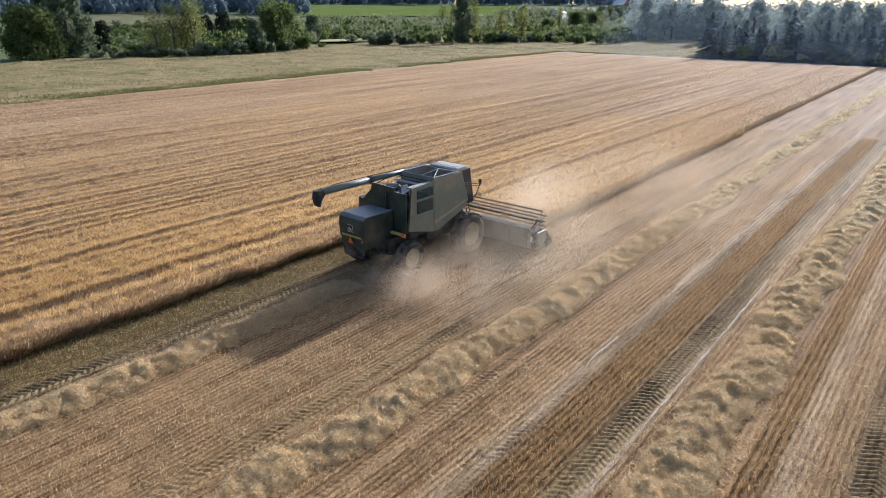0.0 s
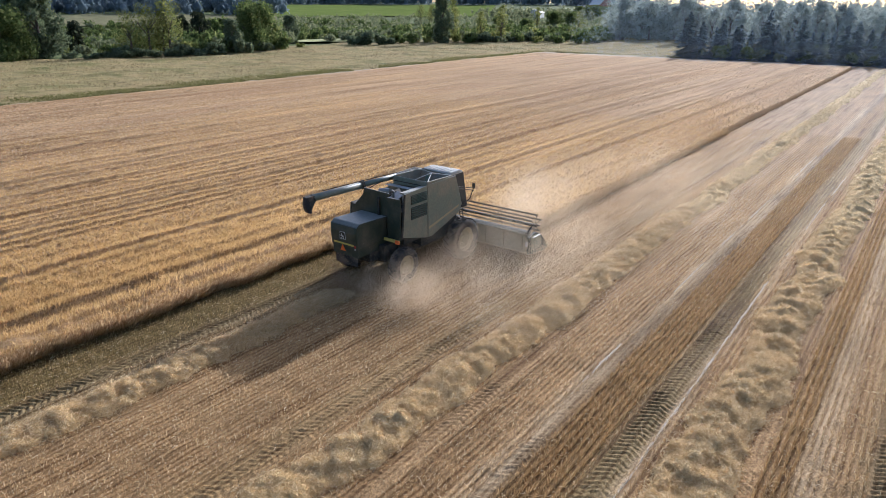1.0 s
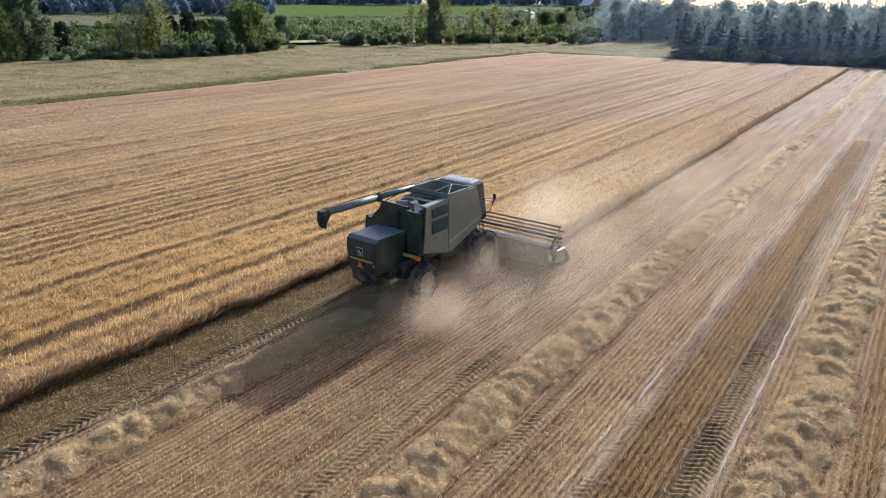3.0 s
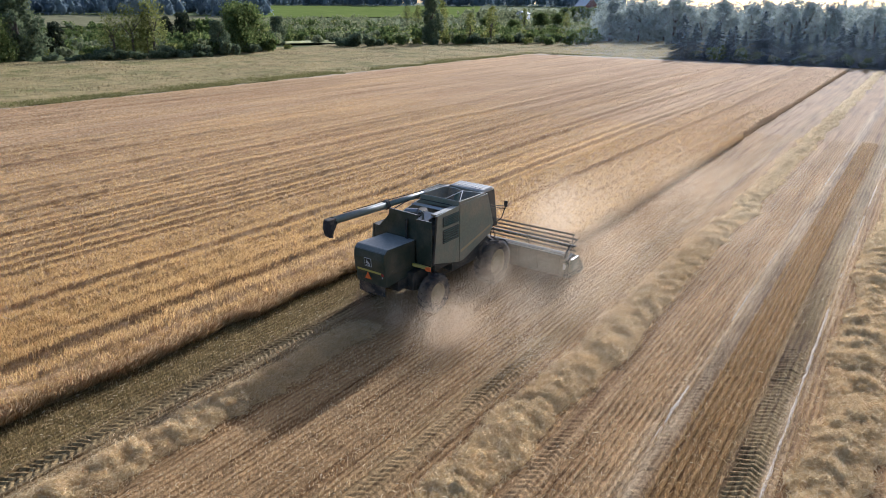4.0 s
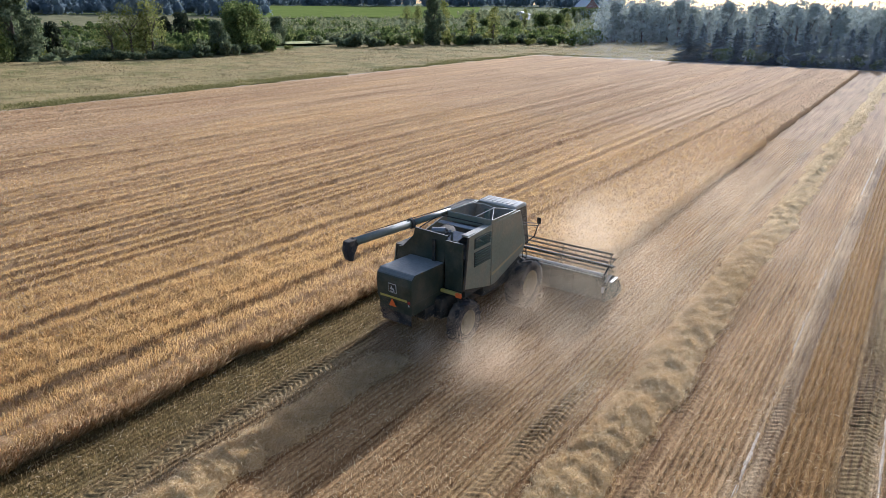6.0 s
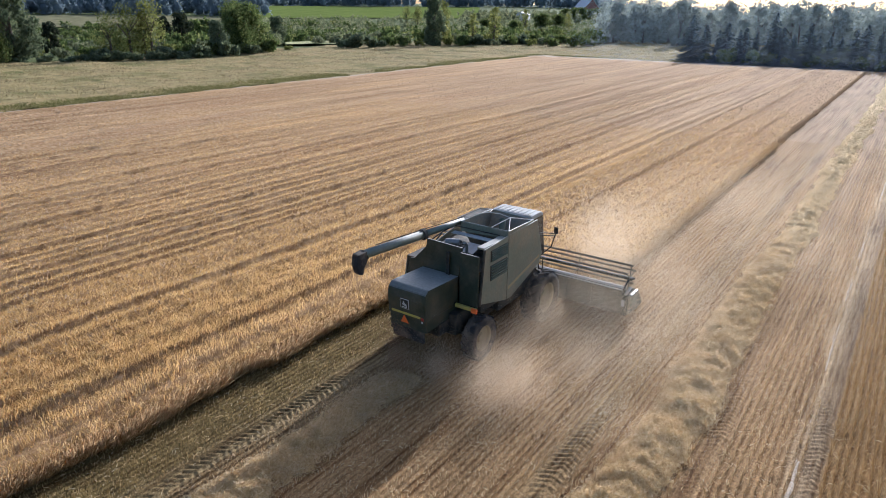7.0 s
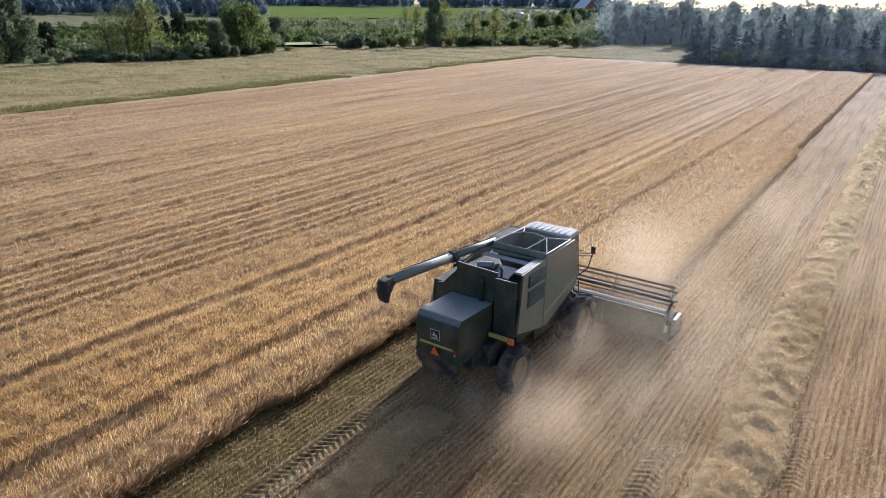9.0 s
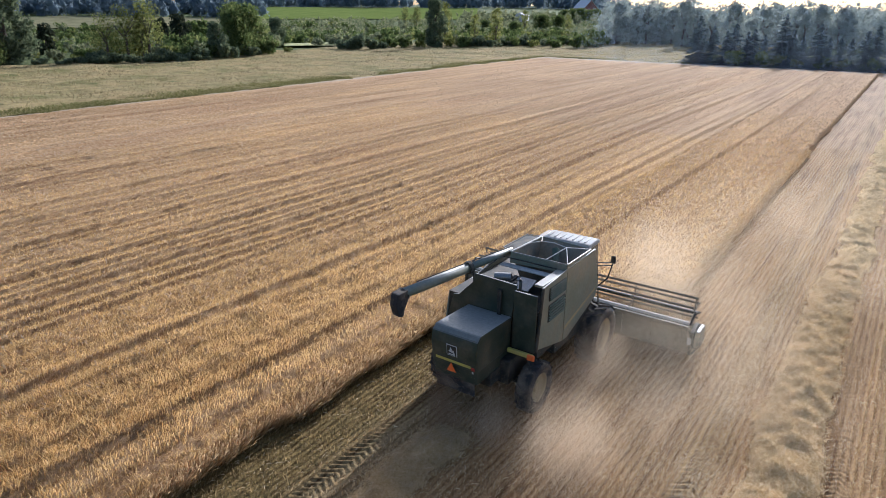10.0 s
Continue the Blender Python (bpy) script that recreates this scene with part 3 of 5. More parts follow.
crop_stalks(scatter(-62, CROP_X, 4, 70, 1500, 23, 3.4), 0.3, 0.016, crop)
crop_stalks(scatter(-84, -28, 10, 150, 50, 40, 2.2), 0.26, 0.06, crop, EARS_FAR)
crop_stalks(scatter(CROP_X, CROP_E, HEAD_Y, 90, 300, 30, 3.2), 0.3, 0.034, ahead)
crop_stalks(scatter(CROP_X, CROP_E, 40, 150, 50, 60, 2.2), 0.26, 0.06, ahead, EARS_FAR)
edge = np.stack([CROP_X - np.abs(RNG.normal(0.0, 0.22, 80000)) + 0.26, RNG.uniform(5, 60, 80000)], 1)
edge[:, 0] -= edge_shift(edge[:, 1]) + 0.3 * rough(np.stack([edge[:, 1], 0 * edge[:, 1]], 1), 1.2, 33, 2)
v, f = straws(np.column_stack([edge, RNG.uniform(-0.02, 0.2, len(edge))]), 0.36, 0.02, 0.3, (0.35, 0.0))
tagged(arrays("edge_stalks", v, f, EDGE, crop), kind="stuff")
edge = np.stack([CROP_E - 0.1 + RNG.normal(0.0, 0.12, 22000), RNG.uniform(HEAD_Y, 70, 22000)], 1)
v, f = straws(np.column_stack([edge, RNG.uniform(-0.02, 0.2, len(edge))]), 0.36, 0.035, 0.25)
tagged(arrays("edge_stalks", v, f, EDGE, ahead), kind="stuff")


def stubble(x0, x1, y0, y1, every, h, w, mat, name, label):
    """Cut stems standing in drill rows; left out in the wheel marks."""
    rows = np.arange(math.ceil(x0 / ROWS_APART), math.floor(x1 / ROWS_APART) + 1) * ROWS_APART
    n = int((y1 - y0) / every)
    X = np.repeat(rows, n) + RNG.normal(0, 0.017, len(rows) * n)
    Y = np.tile(np.linspace(y0, y1, n), len(rows)) + RNG.uniform(-every, every, len(rows) * n)
    keep = RNG.random(len(X)) < np.clip(30 / np.hypot(X + 6, Y - 4), 0.0, 1) ** 1.3
    for c0, wd, deep in TRACKS:
        keep &= (np.abs(X - c0 - 0.08 * np.sin(Y * 0.11)) > wd / 2) | (RNG.random(len(X)) < 0.12)
    p = np.stack([X, Y], 1)[keep]
    v, f = tufts(np.column_stack([p, field_height(p) - 0.02]), h, w, 0.3)
    return tagged(arrays(name, v, f, mat), label, "stubble", kind="stuff")


stubble(-23.4, -21.0, 5, 33, 0.028, 0.13, 0.02, GREEN, "green_stubble", "short stubble with green weeds growing through it")
stubble(-21.0, -7.7, 5, 75, 0.036, 0.13, 0.016, STALK, "stubble", "short straw stubble standing in drill rows")
stubble(-7.5, -6.2, 5, 75, 0.017, 0.2, 0.013, STALK_RED, "tall_stubble", "taller reddish-brown stubble left in a strip")
stubble(-6.2, 3.5, 5, 75, 0.04, 0.13, 0.016, STALK, "stubble", "short straw stubble standing in drill rows")
stubble(-2.55, -1.9, 12, 75, 0.03, 0.2, 0.017, STALK_RED, "tall_stubble", "taller reddish-brown stubble left in a strip")
lit = scatter(CROP_X, 3.5, 6, 48, 36, 17)
for c0, w, deep in TRACKS:
    lit = lit[(np.abs(lit[:, 0] - c0) > w / 2) | (RNG.random(len(lit)) < 0.2)]
v, f = strands(np.column_stack([lit, field_height(lit) + 0.04]), 0.1, 0.011, 0.12)
tagged(arrays("straw_litter", v, f, STRAW), "loose chopped straw lying over the stubble", "straw", kind="stuff")


# ---- straw windrows ----
def windrow(xc, y0, y1, half, high, seed, label):
    ys = np.concatenate([np.arange(y0, -6, 0.4), np.arange(-6, 8, 0.12), np.arange(8, min(y1, 44), 0.08), np.arange(44, min(y1, 95), 0.16), np.arange(95, y1, 0.3)])
    us = np.linspace(-1, 1, 27)
    xy, f = sheet(us, ys)
    u, y = xy[:, 0], xy[:, 1]
    wide = half * (1 + 0.5 * lattice(np.stack([y / 0.9, np.sign(u) * 9.5 + 40], 1), seed) + 0.25 * lattice(np.stack([y / 0.35, np.sign(u) * 5 + 20], 1), seed + 1))
    x = xc + u * wide + 0.5 * lattice(np.stack([y / 2.6, np.full_like(y, 3.3)], 1), seed + 2)
    body = np.clip(1 - u ** 2, 0, 1) ** 0.7
    p2 = np.stack([x, y], 1)
    lumps = 0.45 + 0.75 * np.sqrt(2 * np.abs(lattice(p2 / (0.8, 0.55), seed + 4))) + 0.75 * lattice(p2 / 0.34, seed + 6) + 0.5 * lattice(p2 / 0.16, seed + 7)
    z = high * body * np.clip(lumps, 0.1, 2.2) * np.clip(1.0 - 0.6 * np.clip((y - y1 + 6) / 6, 0, 1) * (y1 < 30), 0, 1) - 0.05
    m = arrays("straw_windrow", np.column_stack([p2, z]), f, STRAWBED, smooth=True)
    tagged(m, label, "straw windrow", group="windrows of straw")
    n = int((min(y1, 90) - y0) * half * 2 * 760)
    k = RNG.integers(0, len(p2), n)
    k = k[p2[k, 1] > -6]
    k = k[RNG.random(len(k)) < np.clip(24 / np.hypot(p2[k, 0] + 6, p2[k, 1] - 6), 0, 1) ** 1.3]
    q = np.column_stack([p2[k] + RNG.normal(0, 0.06, (len(k), 2)), z[k] + RNG.uniform(-0.01, 0.06, len(k))])
    v, fs = strands(q, 0.14, 0.0095, 0.6)
    tagged(arrays("loose_straw", v, fs, STRAW, m), kind="stuff")
    return m


STRAWBED, nt, b, out = material("straw_heap")
f1 = ramp(nt, grain(nt, 22.0, 8.0, (1.0, 1.0, 1.0), 0.8), [(0.32, (0.36, 0.22, 0.085)), (0.48, (0.66, 0.475, 0.22)), (0.66, (0.86, 0.69, 0.41))])
nt.links.new(f1, b.inputs["Base Color"])
b.inputs["Roughness"].default_value = 0.9
b.inputs["Specular IOR Level"].default_value = 0.1
bump(nt, b, grain(nt, 26.0, 8.0, None, 0.8), 1.0, 0.06)
windrow(-19.0, -38.0, 22.6, 0.7, 0.25, 51, "fresh pale straw windrow laid down behind the combine")
windrow(-11.4, -38.0, 160.0, 0.8, 0.28, 61, "pale lumpy straw windrow lying on the stubble")
windrow(-3.8, -38.0, 155.0, 0.9, 0.32, 71, "thick golden straw windrow lying on the stubble")


def chaff_line(xc, wide, seed):
    """A thin broken ribbon of pale chaff that ran off beside a wheel mark."""
    xy, f = sheet(np.linspace(-1, 1, 7), np.arange(8.0, 70.0, 0.12))
    u, y = xy[:, 0], xy[:, 1]
    live = np.clip(-0.1 + 2.4 * lattice(np.stack([y / 3.0, np.full_like(y, 2.2)], 1), seed) + 0.9 * lattice(np.stack([y / 0.5, u * 2], 1), seed + 1), -0.4, 1)
    x = track_line(xc, y) + u * wide * (0.75 + 0.6 * lattice(np.stack([y / 0.4, np.sign(u) * 7], 1), seed + 2))
    p = np.stack([x, y], 1)
    z = field_height(p) + (0.06 * (1 - u ** 2) - 0.01) * live - 0.05 * (live < 0) + 0.02 * lattice(p / 0.12, seed + 3)
    tagged(arrays("chaff_line", np.column_stack([p, z]), f, CHAFF_PALE, smooth=True), "thin broken line of pale chaff on the stubble", "chaff", kind="stuff")


CHAFF_PALE, nt, b, out = material("pale_chaff")
nt.links.new(ramp(nt, grain(nt, 16.0, 6.0), [(0.35, (0.38, 0.29, 0.18)), (0.6, (0.62, 0.52, 0.39))]), b.inputs["Base Color"])
b.inputs["Roughness"].default_value = 0.95
bump(nt, b, grain(nt, 30.0, 5.0), 1.0, 0.03)
chaff_line(-8.1, 0.07, 81)
chaff_line(-5.22, 0.06, 85)


# ---- the combine harvester ----
CX = -19.27           # centre line
EAST = -17.67         # outer face of the right side panels
WEST = 2 * CX - EAST
combine = new("combine_harvester")
combine.location = (CX, 26.0, 0)
tagged(combine, "dusty dark-green combine harvester cutting grain, tank open, auger folded back", "combine harvester")
bpy.context.view_layer.update()


def cpart(name, bm, mat, label="", parent=None, smooth=False):
    """A part of the combine, modelled in world metres and hung under its Empty."""
    bmesh.ops.translate(bm, verts=bm.verts, vec=(-CX, -26.0, 0))
    return part(name, bm, mat, parent or combine, label, smooth)


B = bmesh.new


def side(x, sign, top, name_rear="rear_side_panel"):
    t = (0.05 * sign, 0, 0)
    rear = [(x, 24.72, 2.05), (x, 26.40, 1.62), (x, 26.40, 3.98 - top), (x, 24.90, 3.90 - top)]
    front = [(x, 26.44, 1.62), (x, 26.75, 1.62), (x, 28.75, 2.25), (x, 28.95, 2.6), (x, 28.45, 4.02 - 0.6 * top), (x, 26.44, 3.98 - top)]
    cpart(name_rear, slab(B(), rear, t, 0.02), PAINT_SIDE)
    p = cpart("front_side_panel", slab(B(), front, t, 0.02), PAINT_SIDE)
    return p


side(EAST, -1, 0.0)
side(WEST, 1, 0.95)
# lower pale stripe along the right panels
cpart("side_stripe", slab(B(), [(EAST + 0.006, 26.5, 1.98), (EAST + 0.006, 28.7, 2.52), (EAST + 0.006, 28.72, 2.62), (EAST + 0.006, 26.5, 2.1)], (-0.004, 0, 0)), RIM, "faded pale stripe")
# inner body
bm = box(B(), WEST + 0.06, EAST - 0.06, 26.0, 28.6, 1.35, 3.0)
box(bm, WEST + 0.06, EAST - 0.06, 24.85, 26.0, 1.7, 3.05)
cpart("separator_body", bm, DARK, "grimy dark machine body")
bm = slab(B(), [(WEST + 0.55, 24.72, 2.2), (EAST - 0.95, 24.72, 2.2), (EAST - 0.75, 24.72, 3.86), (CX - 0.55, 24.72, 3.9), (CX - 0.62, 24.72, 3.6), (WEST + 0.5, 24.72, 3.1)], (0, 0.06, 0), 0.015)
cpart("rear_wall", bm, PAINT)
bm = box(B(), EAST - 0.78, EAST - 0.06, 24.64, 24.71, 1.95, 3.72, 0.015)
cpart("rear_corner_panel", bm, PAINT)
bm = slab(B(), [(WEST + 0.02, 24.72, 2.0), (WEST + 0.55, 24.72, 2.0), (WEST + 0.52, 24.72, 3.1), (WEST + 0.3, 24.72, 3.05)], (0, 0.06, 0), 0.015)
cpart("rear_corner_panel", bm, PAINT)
bm = rod(B(), (EAST - 0.02, 24.7, 2.0), (EAST - 0.02, 24.92, 3.9), 0.045)
cpart("corner_post", bm, DARK)
bm = box(B(), CX + 0.3, CX + 0.42, 24.6, 24.66, 2.1, 3.65, 0.01)
cpart("rear_ladder_rail", bm, DARK)

# engine deck behind the tank
bm = box(B(), CX - 0.55, EAST - 0.12, 24.85, 26.3, 3.02, 3.12)
cpart("engine_deck", bm, DARK)
bm = box(B(), CX - 0.35, CX + 0.55, 25.25, 25.95, 3.1, 3.55, 0.05)
for k in range(4):
    box(bm, CX - 0.3 + 0.21 * k, CX - 0.16 + 0.21 * k, 25.3, 25.9, 3.55, 3.62, 0.02)
cpart("engine_block", bm, DARK)
bm = rod(B(), (CX - 0.25, 25.35, 3.66), (CX + 0.2, 25.55, 3.68), 0.13, n=18)
cpart("air_cleaner", bm, STEEL, "dull metal air cleaner drum", smooth=False)
bm = rod(B(), (CX + 0.7, 25.2, 3.2), (CX + 0.72, 25.2, 3.82), 0.05, n=14)
rod(bm, (CX + 0.72, 25.2, 3.8), (CX + 0.72, 25.05, 3.92), 0.05, n=14)
cpart("exhaust_pipe", bm, STEEL)
bm = slab(B(), [(CX + 0.45, 25.2, 3.5), (CX + 0.95, 25.2, 3.5), (CX + 0.95, 25.75, 3.66), (CX + 0.45, 25.75, 3.66)], (0, 0, 0.03))
cpart("engine_shield", bm, STEEL)
bm = box(B(), CX - 0.5, EAST - 0.35, 26.02, 26.28, 3.74, 3.78, 0.01)
cpart("service_step", bm, ROOF, "pale dusty step plate")
bm = box(B(), EAST - 0.32, EAST - 0.06, 24.95, 26.35, 3.86, 3.93, 0.015)
cpart("radiator_cowl", bm, PAINT_SIDE)
bm = B()
bar_line(bm, [(CX - 0.6, 24.8, 3.72), (CX - 0.6, 25.4, 3.84), (CX - 0.6, 26.3, 3.95)], 0.022)
bar_line(bm, [(CX - 0.6, 26.3, 3.95), (EAST - 0.3, 26.3, 3.95)], 0.02)
cpart("deck_rail", bm, DARK)

# louvred screens on the right side
for z0, z1 in ((3.36, 3.76), (2.7, 3.24)):
    bm = box(B(), EAST - 0.002, EAST + 0.012, 25.28, 26.34, z0, z1)
    screen = cpart("louvre_screen", bm, DARK, "dark louvred air screen")
    for k in range(6):
        z = z0 + (k + 0.55) * (z1 - z0) / 6
        s = B()
        box(s, EAST + 0.008, EAST + 0.055, 25.3, 26.32, z - 0.012, z + 0.012, 0.005, Matrix.Rotation(radians(28), 4, "Y"))
        bmesh.ops.translate(s, verts=s.verts, vec=(-CX, -26.0, 0))
        part("slat", s, SLAT, screen)

# straw hood at the rear
HX0, HX1, HY0, HY1 = CX - 0.76, CX + 0.74, 22.85, 24.72
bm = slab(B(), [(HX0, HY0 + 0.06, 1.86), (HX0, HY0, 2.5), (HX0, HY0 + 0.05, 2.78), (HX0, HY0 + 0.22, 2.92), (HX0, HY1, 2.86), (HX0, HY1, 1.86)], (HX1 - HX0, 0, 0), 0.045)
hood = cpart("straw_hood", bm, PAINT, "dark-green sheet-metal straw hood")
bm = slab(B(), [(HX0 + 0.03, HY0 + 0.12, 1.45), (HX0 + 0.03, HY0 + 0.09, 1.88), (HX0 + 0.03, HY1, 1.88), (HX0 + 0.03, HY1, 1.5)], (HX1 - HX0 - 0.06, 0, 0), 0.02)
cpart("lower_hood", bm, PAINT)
bm = slab(B(), [(HX0 + 0.12, HY0 + 0.14, 1.05), (HX0 + 0.12, HY0 + 0.14, 1.46), (HX1 - 0.12, HY0 + 0.14, 1.46), (HX1 - 0.12, HY0 + 0.14, 1.05)], (0, 0.03, 0))
cpart("rubber_curtain", bm, RUBBER)


def rear_plate(name, pts, mat, label="", out=0.012):
    """A thin plate on the hood's rear face; pts are (x, z)."""
    face = [(x, HY0 + 0.06 * (2.5 - z) / 0.64 - out if z < 2.5 else HY0 + 0.05 * (z - 2.5) / 0.28 - out, z) for x, z in pts]
    bm = slab(B(), face, (0, 0.01, 0))
    bmesh.ops.translate(bm, verts=bm.verts, vec=(-CX, -26.0, 0))
    return part(name, bm, mat, hood, label)


lx, lz = CX - 0.06, 2.34
ring = [(lx - 0.17, lz - 0.17), (lx + 0.17, lz - 0.17), (lx + 0.17, lz + 0.17), (lx - 0.17, lz + 0.17)]
rear_plate("badge_border", ring, WHITE, "worn pale badge border")
rear_plate("badge_field", [(lx + (x - lx) * 0.88, lz + (z - lz) * 0.88) for x, z in ring], DARK, out=0.02)
rear_plate("badge_shape", [(lx - 0.1, lz - 0.03), (lx + 0.02, lz - 0.06), (lx + 0.1, lz - 0.09), (lx + 0.08, lz + 0.0), (lx + 0.02, lz + 0.02), (lx - 0.03, lz + 0.11), (lx - 0.05, lz + 0.03)], WHITE, out=0.028)
rear_plate("badge_bar", [(lx - 0.1, lz - 0.13), (lx + 0.1, lz - 0.13), (lx + 0.1, lz - 0.1), (lx - 0.1, lz - 0.1)], WHITE, out=0.028)
rear_plate("yellow_band", [(HX0 + 0.14, 1.95), (HX1 - 0.2, 1.95), (HX1 - 0.2, 2.03), (HX0 + 0.14, 2.03)], YELLOW, "yellow band")
tx, tz = CX - 0.08, 1.72
rear_plate("warning_triangle", [(tx - 0.16, tz - 0.05), (tx + 0.16, tz - 0.05), (tx, tz + 0.24)], ORANGE, "orange slow-vehicle triangle", 0.05)
rear_plate("tail_light", [(HX1 - 0.16, 1.92), (HX1 - 0.06, 1.92), (HX1 - 0.06, 2.02), (HX1 - 0.16, 2.02)], RED, "small red tail light", 0.03)
rear_plate("reflector", [(HX1 - 0.15, 1.82), (HX1 - 0.1, 1.82), (HX1 - 0.1, 1.88), (HX1 - 0.15, 1.88)], WHITE, out=0.03)
bm = box(B(), HX1 + 0.05, EAST + 0.02, 24.42, 24.52, 1.88, 2.0, 0.015)
cpart("lamp_bar", bm, YELLOW, "yellow reflective lamp bar")
bm = box(B(), EAST - 0.14, EAST + 0.08, 24.36, 24.44, 1.86, 2.02, 0.02)
cpart("side_marker", bm, ORANGE, "amber marker lamp")

# grain tank, open at the top
TX1, TY0, TY1, TZ = EAST - 0.02, 26.42, 28.2, 4.11
LEFT = CX - 0.28
rim = [(LEFT, TY0 - 0.06, TZ + 0.02), (TX1, TY0, TZ), (TX1 - 0.04, TY1, TZ - 0.05), (LEFT + 0.12, TY1, TZ + 0.03)]
low = [(CX - 0.2, 26.9, 3.1), (CX + 0.8, 26.9, 3.1), (CX + 0.8, 27.9, 3.1), (CX - 0.2, 27.9, 3.1)]
for k in range(4):
    bm = slab(B(), [rim[k], rim[(k + 1) % 4], low[(k + 1) % 4], low[k]], (0, 0, -0.04))
    cpart("tank_wall", bm, TANK)
bm = slab(B(), low, (0, 0, -0.05))
cpart("tank_floor", bm, STRAWBED, "grain heaped in the tank bottom")
bm = B()
for k in range(4):
    rod(bm, Vector(rim[k]), Vector(rim[(k + 1) % 4]), 0.022)
cpart("tank_rim", bm, PAINT_SIDE)
skirt = [(TX1 + 0.01, TY0, 3.86), (TX1 + 0.01, TY1 + 0.2, 3.86), (TX1 - 0.03, TY1 + 0.05, TZ - 0.05), (TX1 + 0.01, TY0, TZ - 0.01)]
cpart("tank_skirt", slab(B(), skirt, (-0.03, 0, 0), 0.008), PAINT_SIDE)
skirt = [(LEFT - 0.02, TY0 - 0.09, 3.78), (EAST - 0.02, TY0 - 0.03, 3.84), (TX1, TY0 - 0.03, TZ - 0.01), (LEFT, TY0 - 0.09, TZ + 0.01)]
cpart("tank_skirt", slab(B(), skirt, (0, 0.03, 0), 0.008), PAINT_SIDE)
# hinged cover laid out over the left shoulder
leaf = [(LEFT - 0.03, TY0 - 0.02, TZ), (LEFT + 0.08, TY1, TZ + 0.02), (LEFT - 0.5, TY1 + 0.1, TZ - 0.06), (LEFT - 0.62, TY0 + 0.55, TZ - 0.14)]
cover = cpart("tank_cover", slab(B(), leaf, (0, 0, -0.03)), DARK, "dark hinged tank cover folded out")
bm = B()
bar_line(bm, [Vector(p) + Vector((0, 0, 0.02)) for p in leaf + leaf[:1]], 0.014)
bmesh.ops.translate(bm, verts=bm.verts, vec=(-CX, -26.0, 0))
part("cover_frame", bm, ROOF, cover, "pale thin cover frame")
corners = [Vector(p) for p in rim]
ridge_a, ridge_b = corners[0].lerp(corners[3], 0.5) + Vector((0.5, 0, 0.2)), corners[1].lerp(corners[2], 0.5) + Vector((-0.45, 0, 0.2))
for pts in ([corners[0], corners[0].lerp(ridge_a, 0.6) + Vector((0, 0, 0.08)), ridge_a], [ridge_a, corners[3]], [corners[1], ridge_b], [ridge_b, corners[2]], [ridge_a, ridge_a.lerp(ridge_b, 0.5) + Vector((0, 0, 0.05)), ridge_b],
            [corners[0].lerp(corners[1], 0.62), ridge_b]):
    cpart("tarp_bow", bar_line(B(), pts, 0.016), ROOF, "pale bent tarp bow")
bm = rod(B(), (CX + 0.95, 27.0, 3.3), (CX + 0.55, 27.75, 3.98), 0.12, n=16)
cpart("filling_auger", bm, SLAT, "green filling auger tube in the tank", smooth=False)

# cab in front of the tank
bm = slab(B(), [(CX - 0.6, 28.35, 2.2), (CX - 0.6, 28.35, 3.95), (CX - 0.6, 29.55, 3.95), (CX - 0.6, 29.9, 2.2)], (1.85, 0, 0), 0.05)
cab = cpart("cab", bm, GLASS, "tinted cab glazing")
bm = slab(B(), [(CX - 0.15, 28.22, 4.0), (CX - 0.15, 28.24, 4.17), (CX - 0.15, 28.9, 4.2), (CX - 0.15, 29.12, 4.12), (CX - 0.15, 29.16, 4.0)], (1.63, 0, 0), 0.07)
roof = cpart("cab_roof", bm, ROOF, "pale ribbed cab roof")
for k in range(7):
    s = box(B(), CX - 0.03 + 0.21 * k, CX + 0.03 + 0.21 * k, 28.34, 28.92, 4.165, 4.21, 0.012)
    bmesh.ops.translate(s, verts=s.verts, vec=(-CX, -26.0, 0))
    part("rib", s, ROOF, roof)
bm = rod(B(), (EAST - 0.55, 29.0, 2.3), (EAST - 0.5, 28.6, 4.0), 0.05)
cpart("cab_post", bm, DARK)
bm = B()
bar_line(bm, [(EAST - 0.1, 28.9, 2.45), (EAST + 0.16, 29.35, 2.75), (EAST + 0.2, 29.6, 3.25)], 0.022)
bar_line(bm, [(EAST - 0.2, 28.8, 3.3), (EAST + 0.2, 29.6, 3.12)], 0.018)
bar_line(bm, [(EAST - 0.2, 28.8, 3.4), (EAST + 0.2, 29.6, 3.22)], 0.018)
arm = cpart("mirror_arm", bm, DARK)
s = box(B(), EAST + 0.12, EAST + 0.28, 29.58, 29.63, 3.2, 3.46, 0.02)
bmesh.ops.translate(s, verts=s.verts, vec=(-CX, -26.0, 0))
part("mirror", s, DARK, arm)
bm = B()
for x in (EAST - 0.16, EAST + 0.02):
    rod(bm, (x, 29.2, 1.2), (x, 28.95, 2.4), 0.02)
for k in range(4):
    rod(bm, (EAST - 0.16, 29.18 - 0.06 * k, 1.35 + 0.27 * k), (EAST + 0.02, 29.18 - 0.06 * k, 1.35 + 0.27 * k), 0.016)
cpart("cab_ladder", bm, DARK)

# unloading auger folded back along the left shoulder
a0, a1 = Vector((-19.75, 26.75, 4.02)), Vector((-20.93, 22.72, 3.66))
mid = a0.lerp(a1, 0.42)
auger = cpart("unloading_auger", rod(B(), a0, mid, 0.115, n=20), PAINT_SIDE, "long dusty dark-green unloading auger", smooth=True)


